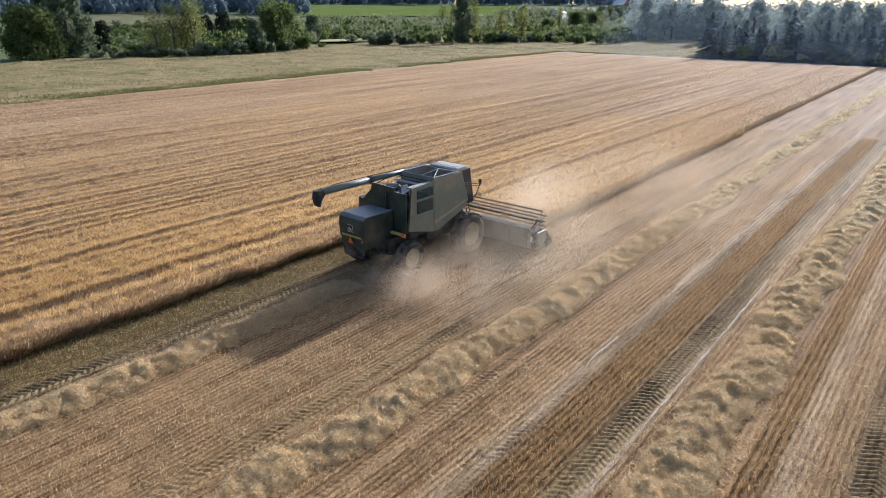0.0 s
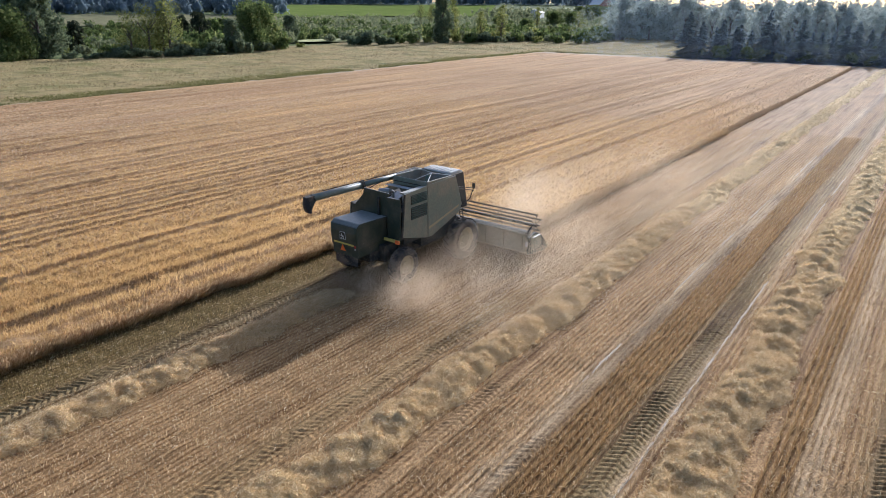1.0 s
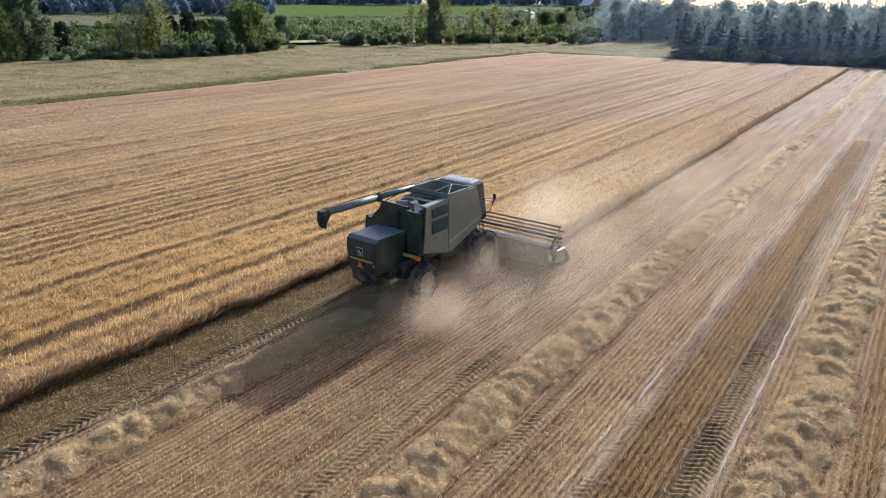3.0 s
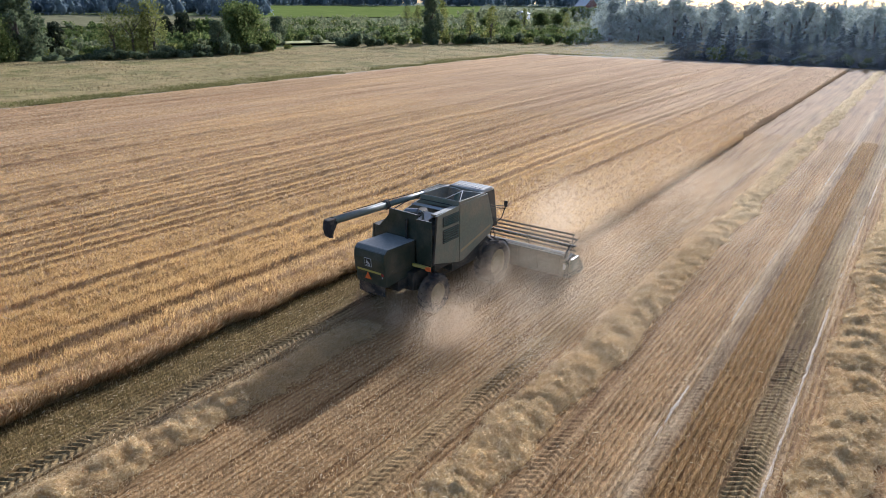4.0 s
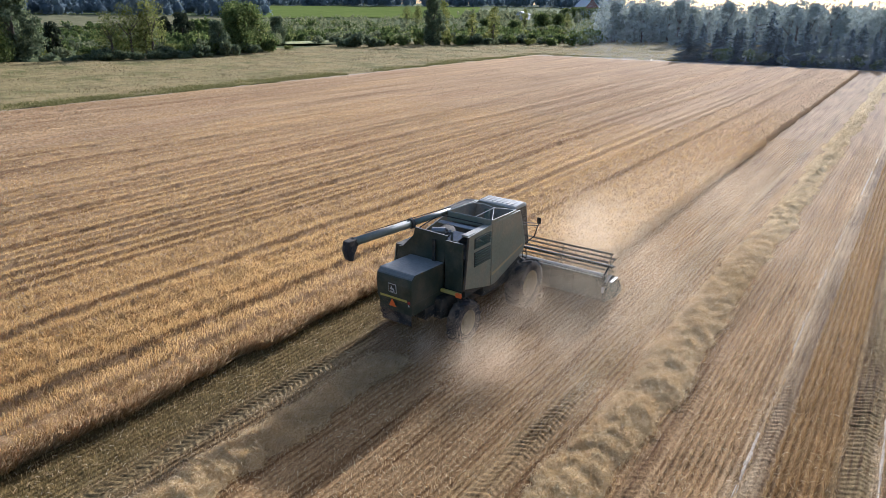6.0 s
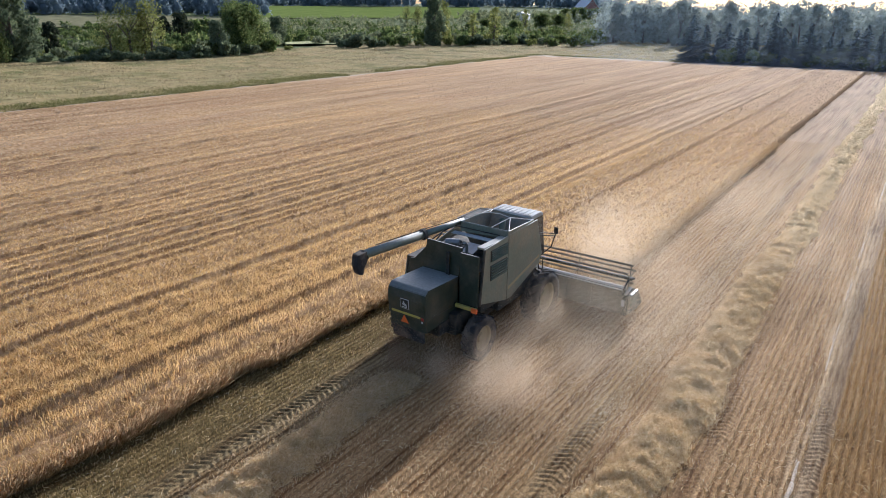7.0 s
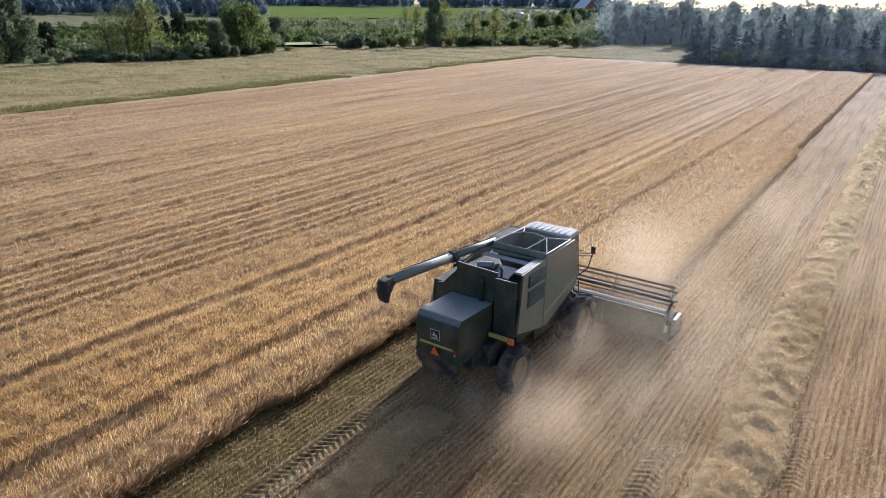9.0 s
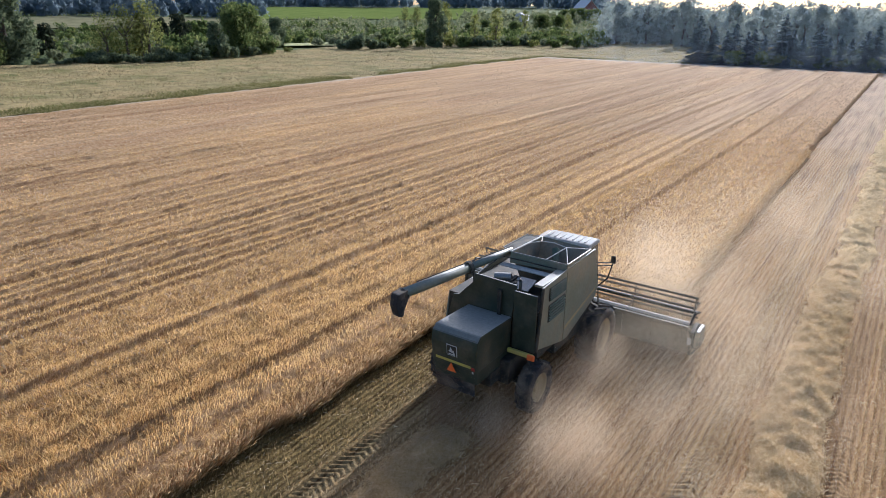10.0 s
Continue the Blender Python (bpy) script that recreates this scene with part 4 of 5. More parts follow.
def auger_part(name, bm, mat, label="", smooth=False):
    bmesh.ops.translate(bm, verts=bm.verts, vec=(-CX, -26.0, 0))
    return part(name, bm, mat, auger, label, smooth)


auger_part("outer_tube", rod(B(), mid, a1, 0.15, n=20), PAINT_SIDE, smooth=True)
auger_part("joint_collar", rod(B(), mid - (a1 - a0).normalized() * 0.06, mid + (a1 - a0).normalized() * 0.06, 0.2, n=20), DARK)
auger_part("spout_elbow", rod(B(), a1 - (a1 - a0).normalized() * 0.1, a1 + Vector((-0.06, -0.16, -0.12)), 0.185, 0.16, n=20), DARK)
bm = slab(B(), [(-21.08, 22.42, 3.78), (-21.08, 22.86, 3.8), (-21.06, 22.84, 3.5), (-21.05, 22.66, 3.28), (-21.05, 22.6, 3.06), (-21.06, 22.42, 3.12), (-21.09, 22.34, 3.45)], (0.3, -0.05, 0.0), 0.04)
auger_part("spout", bm, RUBBER, "black rubber discharge spout")
bm = bar_line(B(), [a0 + Vector((0.05, 0, 0.16)), mid + Vector((0.02, 0, 0.19)), a1.lerp(mid, 0.2) + Vector((0, 0, 0.2))], 0.015)
auger_part("tarp_cord", bm, DARK)
bm = bar_line(B(), [mid + Vector((0.1, 0.1, -0.1)), (CX - 0.75, 25.0, 3.55), (CX - 0.72, 24.8, 3.1)], 0.03)
cpart("auger_cradle", bm, DARK)

# running gear
bm = box(B(), CX - 1.0, CX + 1.0, 24.2, 29.4, 0.95, 1.7, 0.05)
box(bm, CX - 0.75, CX + 0.75, 23.6, 24.4, 1.1, 1.5)
cpart("chassis", bm, DARK)
bm = rod(B(), (CX - 1.6, 28.7, 1.0), (CX + 1.6, 28.7, 1.0), 0.16)
cpart("front_axle", bm, DARK)
bm = rod(B(), (CX - 1.4, 24.85, 0.8), (CX + 1.4, 24.85, 0.8), 0.1)
cpart("rear_axle", bm, DARK)
for x in (EAST - 0.25, WEST + 0.25):
    cpart("belt_guard", box(B(), x - 0.06, x + 0.06, 26.2, 28.2, 1.2, 1.5, 0.03), DARK)


def wheel(x, y, r, wide, out, lugs):
    """A lugged tyre with its yellow rim; out is +1 for the right side."""
    h = wide / 2
    prof = [(r * 0.56, h * 0.8), (r * 0.75, h), (r * 0.9, h * 0.96), (r * 0.95, h * 0.7), (r * 0.95, -h * 0.7), (r * 0.9, -h * 0.96), (r * 0.75, -h), (r * 0.56, -h * 0.8)]
    bm = lathe(B(), prof, (x, y, r), 40)
    tyre = cpart("wheel", bm, RUBBER, "dusty lugged tyre on a yellow rim", smooth=True)
    for k in range(lugs):
        for s in (-1, 1):
            t = 2 * math.pi * (k + (0.5 if s > 0 else 0)) / lugs
            m = Matrix.Translation((x + s * h * 0.46, y, r)) @ Matrix.Rotation(t, 4, "X") @ Matrix.Translation((0, r * 0.965, 0)) @ Matrix.Rotation(radians(38) * s, 4, "Y")
            b2 = B()
            bmesh.ops.create_cube(b2, size=1.0, matrix=m @ Matrix.Diagonal((h * 1.05, r * 0.075, 0.055, 1)))
            bmesh.ops.translate(b2, verts=b2.verts, vec=(-CX, -26.0, 0))
            part("lug", b2, RUBBER, tyre)
    disc = [(r * 0.57, h * 0.8 * out), (r * 0.53, h * 0.72 * out), (r * 0.5, h * 0.35 * out), (r * 0.22, h * 0.2 * out), (r * 0.2, h * 0.5 * out), (0.001, h * 0.5 * out)]
    b2 = lathe(B(), disc, (x, y, r), 32)
    bmesh.ops.translate(b2, verts=b2.verts, vec=(-CX, -26.0, 0))
    part("rim", b2, RIM, tyre, "dusty yellow rim")


for s in (1, -1):
    wheel(CX + s * 1.75, 28.7, 1.0, 0.72, s, 20)
    wheel(CX + s * 1.5, 24.85, 0.8, 0.48, s, 18)

# grain header across the front
HE, HW, HB = -14.85, 2 * CX + 14.85, 30.3
bm = slab(B(), [(HW, HB, 0.42), (HW, HB + 0.02, 1.36), (HW, HB + 0.14, 1.4), (HW, HB + 0.3, 1.36), (HW, HB + 0.12, 1.2), (HW, HB + 0.12, 0.4), (HW, HB + 1.5, 0.16), (HW, HB + 1.5, 0.12), (HW, HB + 0.05, 0.3)], (HE - HW, 0, 0))
header = cpart("header", bm, HEADER, "wide grain header with a bat reel")


def hpart(name, bm, mat, label="", smooth=False):
    bmesh.ops.translate(bm, verts=bm.verts, vec=(-CX, -26.0, 0))
    return part(name, bm, mat, header, label, smooth)


for k in range(9):
    x = HW + 0.3 + k * (HE - HW - 0.6) / 8
    hpart("back_rib", box(B(), x - 0.04, x + 0.04, HB - 0.06, HB + 0.0, 0.45, 1.32, 0.01), HEADER)
hpart("back_beam", box(B(), HW + 0.05, HE - 0.05, HB - 0.1, HB - 0.003, 1.2, 1.34, 0.02), HEADER)
for x0, x1 in ((HE - 0.02, HE + 0.12), (HW - 0.12, HW + 0.02)):
    pts = [(x0, HB - 0.05, 0.3), (x0, HB - 0.05, 1.15), (x0, HB + 0.5, 1.3), (x0, HB + 1.1, 1.0), (x0, HB + 1.6, 0.5), (x0, HB + 1.75, 0.2), (x0, HB + 1.3, 0.1)]
    hpart("end_shield", slab(B(), pts, (x1 - x0, 0, 0), 0.03), PAINT)
hpart("end_drive_cover", box(B(), HE + 0.1, HE + 0.26, HB + 0.1, HB + 0.85, 0.55, 1.15, 0.06), PAINT_SIDE)
hpart("end_marker", box(B(), HE - 0.06, HE + 0.06, HB - 0.09, HB - 0.055, 0.7, 0.95, 0.01), WHITE, "pale reflector plate")
hpart("table_auger", rod(B(), (HW + 0.1, HB + 0.6, 0.6), (HE - 0.1, HB + 0.6, 0.6), 0.24, n=20), STEEL, "steel table auger", True)
RY, RZ, RR = HB + 1.0, 1.42, 0.52
hpart("reel_shaft", rod(B(), (HW + 0.1, RY, RZ), (HE - 0.1, RY, RZ), 0.07, n=14), PAINT)
for k in range(6):
    t = 2 * math.pi * k / 6 + 0.35
    y, z = RY + RR * math.cos(t), RZ + RR * math.sin(t)
    bat = rod(B(), (HW + 0.15, y, z), (HE - 0.15, y, z), 0.026, n=8)
    box(bat, HW + 0.15, HE - 0.15, y - 0.012, y + 0.012, z - 0.055, z - 0.02)
    hpart("reel_bat", bat, REEL)
    tines = B()
    for i in range(46):
        x = HW + 0.25 + i * (HE - HW - 0.5) / 45
        rod(tines, (x, y, z), (x, y - 0.05, z - 0.2), 0.006, n=3)
    tagged(hpart("tine_comb", tines, REEL), kind="stuff")
for k in range(5):
    x = HW + 0.2 + k * (HE - HW - 0.4) / 4
    sp = B()
    for i in range(6):
        t = 2 * math.pi * i / 6 + 0.35
        rod(sp, (x, RY, RZ), (x, RY + RR * math.cos(t), RZ + RR * math.sin(t)), 0.02, n=6)
    hpart("reel_spider", sp, REEL)
for x in (HE - 0.05, HW + 0.05):
    hpart("reel_arm", bar_line(B(), [(x, HB, 1.35), (x, HB + 0.5, 1.62), (x, RY + 0.1, RZ)], 0.04), DARK)
hpart("cutter_bar", box(B(), HW, HE, HB + 1.48, HB + 1.62, 0.09, 0.14, 0.01), STEEL)
bm = slab(B(), [(CX - 0.7, 29.0, 1.0), (CX - 0.7, 29.0, 1.7), (CX - 0.7, HB + 0.02, 1.15), (CX - 0.7, HB + 0.02, 0.5)], (1.4, 0, 0), 0.03)
cpart("feeder_house", bm, PAINT)


# ---- meadow, hedge and woods ----
def on_land(x, y):
    return float(land(np.array([[x, y]]))[0]) - 0.1


g1 = scatter(-162, FIELD_W - 0.5, 25, 250, 2.0)
g2 = scatter(FIELD_W, -52, FIELD_N + 1, 262, 2.4)
p = np.concatenate([g1, g2])
v, f = tufts(np.column_stack([p, 0.5 * rough(p, 4.0, 41, 3) - 0.08]), 0.28, 0.12, 0.7)
tagged(arrays("meadow_grass", v, f, GRASS), "tall dry meadow grass beside the field", "grass", kind="stuff")
n = 40000
p = np.stack([FIELD_W - np.abs(RNG.normal(0, 3.0, n)) + 0.9, RNG.uniform(25, FIELD_N + 2, n)], 1)
p2 = np.stack([RNG.uniform(FIELD_W, -54, 3500), FIELD_N + 0.6 + np.abs(RNG.normal(0, 1.2, 3500))], 1)
p = np.concatenate([p, p2])
p = p[rough(p, 9.0, 77) + 0.25 * RNG.random(len(p)) > 0.05]
v, f = tufts(np.column_stack([p, np.full(len(p), -0.12)]), 0.3, 0.12, 0.7)
tagged(arrays("verge_grass", v, f, VERGE), "rank green grass and weeds along the field edge", "grass", kind="stuff")


def leaves(centres, radii, per, size, squash=0.8, rng=None, core=0.2, calm=0.75):
    """Leaf clumps spread over and inside several lobes, turned towards camera and sun for even brightness."""
    out, big = [], []
    for (cx, cy, cz), r in zip(centres, radii):
        m = max(4, int(per * r * r))
        inner = rng.random(m) < core
        d = rng.normal(0, 1, (m, 3))
        d /= np.linalg.norm(d, axis=1)[:, None]
        d *= (r * np.where(inner, 0.35 + 0.4 * rng.random(m), 0.68 + 0.38 * rng.random(m)))[:, None]
        d[:, 2] *= squash
        out.append(d + (cx, cy, cz))
        big.append(np.where(inner, np.minimum(2.6, 0.5 * r / size), 1.0))
    c, big = np.concatenate(out), np.maximum(np.concatenate(big), 1.0)
    m = len(c)
    up = rng.normal(0, 1, (m, 3)) * (1.3 - calm) + calm * np.array([0.25, -1.0, 0.45])
    up /= np.linalg.norm(up, axis=1)[:, None]
    a1 = np.cross(up, rng.normal(0, 1, (m, 3)))
    a1 /= np.linalg.norm(a1, axis=1)[:, None] + 1e-9
    a2 = np.cross(up, a1)
    s = (size * big * (0.5 + rng.random(m)))[:, None]
    v = np.stack([c - a1 * s, c + a2 * s * 0.7, c + a1 * s, c - a2 * s * 0.7], 1).reshape(-1, 3)
    return v, np.arange(4 * m).reshape(-1, 4)


def bodies(centres, radii, squash, rng):
    """Uneven closed lumps that fill the inside of crowns seen from afar."""
    t, u = np.meshgrid(np.linspace(0, 2 * np.pi, 8)[:-1], np.linspace(-1.3, 1.3, 5))
    base = np.stack([np.cos(u) * np.cos(t), np.cos(u) * np.sin(t), np.sin(u)], -1).reshape(-1, 3)
    k = np.arange(4)[:, None] * 7
    j = np.arange(7)[None, :]
    f = np.stack([k + j, k + (j + 1) % 7, k + 7 + (j + 1) % 7, k + 7 + j], -1).reshape(-1, 4)
    vs, fs = [], []
    for i, (c, r) in enumerate(zip(centres, radii)):
        vs.append(base * (r * rng.uniform(0.42, 0.68, (35, 1))) * (1, 1, squash) + c)
        fs.append(f + 35 * i)
    return np.concatenate(vs), np.concatenate(fs)


def limbs(parent, height, spread, rng, count=6):
    bm = B()
    top = Vector((0, 0, height * 0.55))
    rod(bm, (0, 0, -0.3), top, height * 0.035, height * 0.018, 8)
    for i in range(count):
        t = rng.uniform(0, 6.28)
        z = height * rng.uniform(0.2, 0.55)
        q = Vector((math.cos(t) * spread * rng.uniform(0.4, 0.8), math.sin(t) * spread * rng.uniform(0.4, 0.8), z + height * rng.uniform(0.15, 0.35)))
        rod(bm, (0, 0, z), q, height * 0.014, height * 0.005, 6)
    part("trunk", bm, BARK, parent)


def broad_tree(name, height, spread, mat, seed, label, low=0.12, per=26, size=0.34, lobes=15, slim=1.0, core=0.2):
    rng = np.random.default_rng(seed)
    ob = new(name)
    tagged(ob, label, "tree")
    limbs(ob, height, spread, rng)
    cs, rs = [], []
    for i in range(lobes):
        h = low + (0.97 - low) * (i + rng.random()) / lobes
        reach = spread * math.sin(math.pi * min(1, 0.18 + 0.8 * (h - low) / (1 - low))) ** 0.7 * 0.75
        t = i * 2.4 + rng.uniform(-0.5, 0.5)
        q = reach * rng.uniform(0.35, 1.0)
        r = spread * rng.uniform(0.26, 0.46)
        cs.append((math.cos(t) * q, math.sin(t) * q, min(height * h, height - r * 0.7)))
        rs.append(r)
    v, f = leaves(cs, rs, per, size, slim, rng, core)
    arrays("crown", v, f, mat, ob)
    return ob


def shrub(name, height, spread, mat, seed, label, per=22, size=0.36):
    rng = np.random.default_rng(seed)
    ob = new(name)
    tagged(ob, label, "shrub")
    bm = B()
    for i in range(6):
        t = i * 1.05
        rod(bm, (0.1 * math.cos(t), 0.1 * math.sin(t), -0.3), (spread * 0.5 * math.cos(t), spread * 0.5 * math.sin(t), height * 0.6), 0.05, 0.02, 5)
    part("stem", bm, BARK, ob)
    cs, rs = [], []
    for i in range(9):
        t, q = rng.uniform(0, 6.28), spread * 0.65 * math.sqrt(rng.random())
        r = spread * rng.uniform(0.3, 0.48)
        cs.append((math.cos(t) * q, math.sin(t) * q, height * rng.uniform(0.25, 0.75)))
        rs.append(r)
    v, f = leaves(cs, rs, per, size, 0.75 * height / spread if height < spread else 0.9, rng)
    v[:, 2] = np.maximum(v[:, 2], 0.0)
    arrays("foliage", v, f, mat, ob)
    return ob


def spruce(name, height, spread, seed, label):
    rng = np.random.default_rng(seed)
    ob = new(name)
    tagged(ob, label, "spruce")
    part("trunk", rod(B(), (0, 0, -0.3), (0, 0, height * 0.97), height * 0.016, 0.02, 8), BARK, ob)
    vs, n = [], 0
    tiers = int(height * 3.0)
    for i in range(tiers):
        h = 0.03 + 0.95 * i / tiers
        reach = spread * (1 - h) ** 0.85 * rng.uniform(0.75, 1.15)
        for a in range(int(8 + 10 * (1 - h))):
            t = rng.uniform(0, 6.28)
            L = reach * rng.uniform(0.6, 1.15) + 0.15
            d = np.array([math.cos(t), math.sin(t), 0])
            e = np.array([-math.sin(t), math.cos(t), 0])
            z = height * h + rng.uniform(-0.2, 0.2)
            for s in (0.35, 0.7, 1.0):
                c0 = d * L * s + (0, 0, z - 0.28 * L * s)
                w = (0.5 - 0.25 * s) * (0.35 + 0.3 * L) * rng.uniform(0.7, 1.3)
                g = d * L * 0.24
                drop = np.array([0, 0, -0.2 * rng.random() - 0.1])
                vs += [c0 - g, c0 + e * w + drop, c0 + g * 1.2 + drop, c0 - e * w + drop]
                n += 1
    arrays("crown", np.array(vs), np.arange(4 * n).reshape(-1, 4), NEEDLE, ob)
    return ob


def plant(ob, x, y, scale=1.0, stretch=1.0, turn=None):
    """A copy of a tree at a place, turned and scaled."""
    t = random.uniform(0, 360) if turn is None else turn
    m = pose(x, y, on_land(x, y), 0, 0, t) @ Matrix.Diagonal((scale, scale, scale * stretch, 1))
    return copy_thing(ob, m)


def first(ob, x, y):
    """Stand the pattern tree itself at a place."""
    ob.location = (x, y, on_land(x, y))
    return ob


random.seed(4)
# trees of the hedge that stand out
first(broad_tree("willow_tree", 15.5, 6.0, LEAF_DARK, 1, "tall dark dense tree at the meadow's edge", 0.02, 62, 0.22, lobes=22), -168.5, 73)
big = first(broad_tree("oak_tree", 12.4, 8.0, LEAF, 2, "broad round-headed green tree in the hedge", 0.06, 44, 0.23, lobes=24), -157, 124)
pine = first(broad_tree("cedar_tree", 15.0, 4.3, LEAF_DARK, 3, "narrow dark upright tree at the meadow's edge", 0.03, 85, 0.21, lobes=24), -141, 188.5)
ash = first(broad_tree("ash_tree", 13.5, 5.2, LEAF_YELLOW, 4, "light yellow-green tree with airy crown", 0.08, 34, 0.19, lobes=20, core=0.05), -160, 100)
poplar = first(broad_tree("poplar_tree", 14.0, 3.2, LEAF_YELLOW, 5, "slim yellow-green poplar tree in the hedge", 0.05, 55, 0.2, lobes=18, core=0.08), -150, 207)
rust = first(broad_tree("maple_tree", 9.5, 3.2, LEAF_RUST, 6, "small dark rust-coloured tree", 0.1, 60, 0.3), -205, 132)
bush = first(shrub("hedge_shrub", 4.6, 5.0, LEAF_DARK, 7, "dark rounded hedge shrub"), -152, 161)
scrub = first(shrub("willow_shrub", 4.8, 3.8, LEAF_GREY, 8, "grey-green willow shrub in rough ground"), -175, 150)
gold = first(shrub("meadow_shrub", 3.4, 3.0, LEAF_YELLOW, 9, "yellow-green bushy shrub in rough ground"), -170, 140)
green = first(shrub("thicket_shrub", 5.0, 4.2, LEAF, 10, "leafy green thicket shrub"), -178, 120)
low_grey = first(shrub("low_willow_shrub", 2.8, 2.2, LEAF_GREY, 11, "low rounded grey-green shrub in rough ground", 22, 0.34), -230, 170)
low_green = first(shrub("low_green_shrub", 3.0, 2.3, LEAF, 12, "low rounded leafy green shrub in rough ground", 22, 0.34), -236, 190)
low_gold = first(shrub("low_meadow_shrub", 2.6, 2.1, LEAF_YELLOW, 13, "low yellow-green shrub in rough ground", 22, 0.34), -226, 182)


def bearing(px, d):
    """A place d metres from the middle of the camera's way; px runs across the view from 0 to 1568."""
    t = radians(35.93) - math.atan((px - 784) / 1221)
    return -5.2 - d * math.sin(t), 7.1 + d * math.cos(t)


# hedge between meadow and hollow
for px, d, ob, s, st in (
        (-60, 172, big, 0.9, 1.0), (-20, 182, pine, 1.0, 0.95), (85, 205, rust, 0.85, 1.0), (70, 174, bush, 0.4, 0.8), (112, 171, bush, 0.4, 0.7), (140, 171, bush, 0.42, 0.8), (178, 170, bush, 0.5, 0.8), (232, 170, bush, 0.5, 0.8), (280, 171, bush, 0.5, 0.8), (318, 171, bush, 0.5, 0.8), (350, 172, bush, 0.5, 0.8), (100, 178, scrub, 0.65, 1.0), (130, 176, gold, 0.50, 1.0), (150, 178, green, 0.58, 1.0), (165, 172, bush, 0.54, 1.1),
        (190, 176, ash, 0.75, 1.0), (225, 178, ash, 0.8, 1.1), (205, 172, bush, 0.50, 1.0), (250, 180, poplar, 0.75, 1.0), (262, 172, bush, 0.43, 1.1), (285, 176, scrub, 0.72, 1.1),
        (300, 173, bush, 0.58, 1.0), (322, 176, green, 0.65, 1.0), (345, 174, bush, 0.65, 1.1), (365, 178, green, 0.72, 1.0), (380, 180, pine, 0.7, 0.8), (395, 178, bush, 0.72, 1.3),
        (440, 186, bush, 0.7, 0.9), (470, 192, green, 0.79, 1.0), (488, 230, pine, 0.75, 0.8), (505, 200, gold, 0.50, 0.8), (560, 230, scrub, 0.72, 1.0), (590, 235, scrub, 0.79, 1.0),
        (620, 212, bush, 0.72, 0.95), (660, 214, bush, 0.76, 1.0), (685, 220, green, 0.72, 1.0), (710, 222, green, 0.65, 1.1), (740, 226, gold, 0.65, 1.0), (790, 228, gold, 0.72, 1.3), (815, 226, green, 0.72, 1.0),
        (835, 232, poplar, 0.75, 0.95), (850, 230, bush, 0.79, 1.0), (872, 236, poplar, 0.9, 0.95), (890, 238, bush, 0.58, 1.0), (905, 240, gold, 0.72, 1.2), (925, 240, bush, 0.65, 1.1), (945, 244, green, 0.72, 1.0),
        (965, 246, bush, 0.65, 1.0), (985, 248, green, 0.72, 0.9), (1005, 250, gold, 0.65, 0.9), (1025, 250, bush, 0.65, 0.9), (1045, 252, green, 0.65, 0.9), (1062, 255, bush, 0.65, 1.2)):
    x, y = bearing(px, d)
    plant(ob, x, y, s, st)
# scattered scrub in the hollow
for i in range(640):
    px = random.uniform(30, 1062) if i < 400 else random.uniform(490, 1062)
    d = (195 if px < 480 else 228) + (230 * random.random() ** 1.3 if i < 400 else 260 * random.random() ** 0.9)
    x, y = bearing(px, d)
    if 500 < px < 590 and d < 262:
        continue
    plant(random.choice((low_grey, low_grey, low_green, low_green, low_gold)), x, y, random.uniform(0.7, 1.6), random.uniform(0.8, 1.2))
for i in range(40):
    x, y = bearing(random.uniform(60, 1060), random.uniform(260, 420))
    plant(random.choice((scrub, green, gold, scrub)), x, y, random.uniform(0.7, 1.1), random.uniform(0.8, 1.1))
for px, d, ob, s in ((320, 250, rust, 1.15), (255, 300, rust, 1.0), (390, 300, big, 0.6), (350, 330, green, 1.6), (860, 420, big, 0.6), (830, 380, big, 0.5), (720, 480, ash, 0.9), (740, 480, ash, 0.9),
                     (1002, 560, big, 0.7), (1016, 575, big, 0.75), (1030, 560, big, 0.8), (1044, 570, big, 0.72), (1058, 560, big, 0.8), (930, 420, poplar, 0.9), (960, 420, big, 0.8), (990, 430, big, 0.7), (1005, 380, poplar, 0.8), (910, 360, big, 0.6)):
    x, y = bearing(px, d)
    plant(ob, x, y, s)

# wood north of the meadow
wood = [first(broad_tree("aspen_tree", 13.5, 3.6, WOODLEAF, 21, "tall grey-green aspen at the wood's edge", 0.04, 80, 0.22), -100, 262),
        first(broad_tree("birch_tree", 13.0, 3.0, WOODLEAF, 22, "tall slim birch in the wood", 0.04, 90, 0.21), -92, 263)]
for i in range(70):
    px = random.uniform(1062, 1700)
    d = random.uniform(258, 310) if px < 1200 else random.uniform(235, 330)
    x, y = bearing(px, d)
    plant(random.choice(wood), x, y, random.uniform(0.85, 1.08), random.uniform(0.95, 1.1))

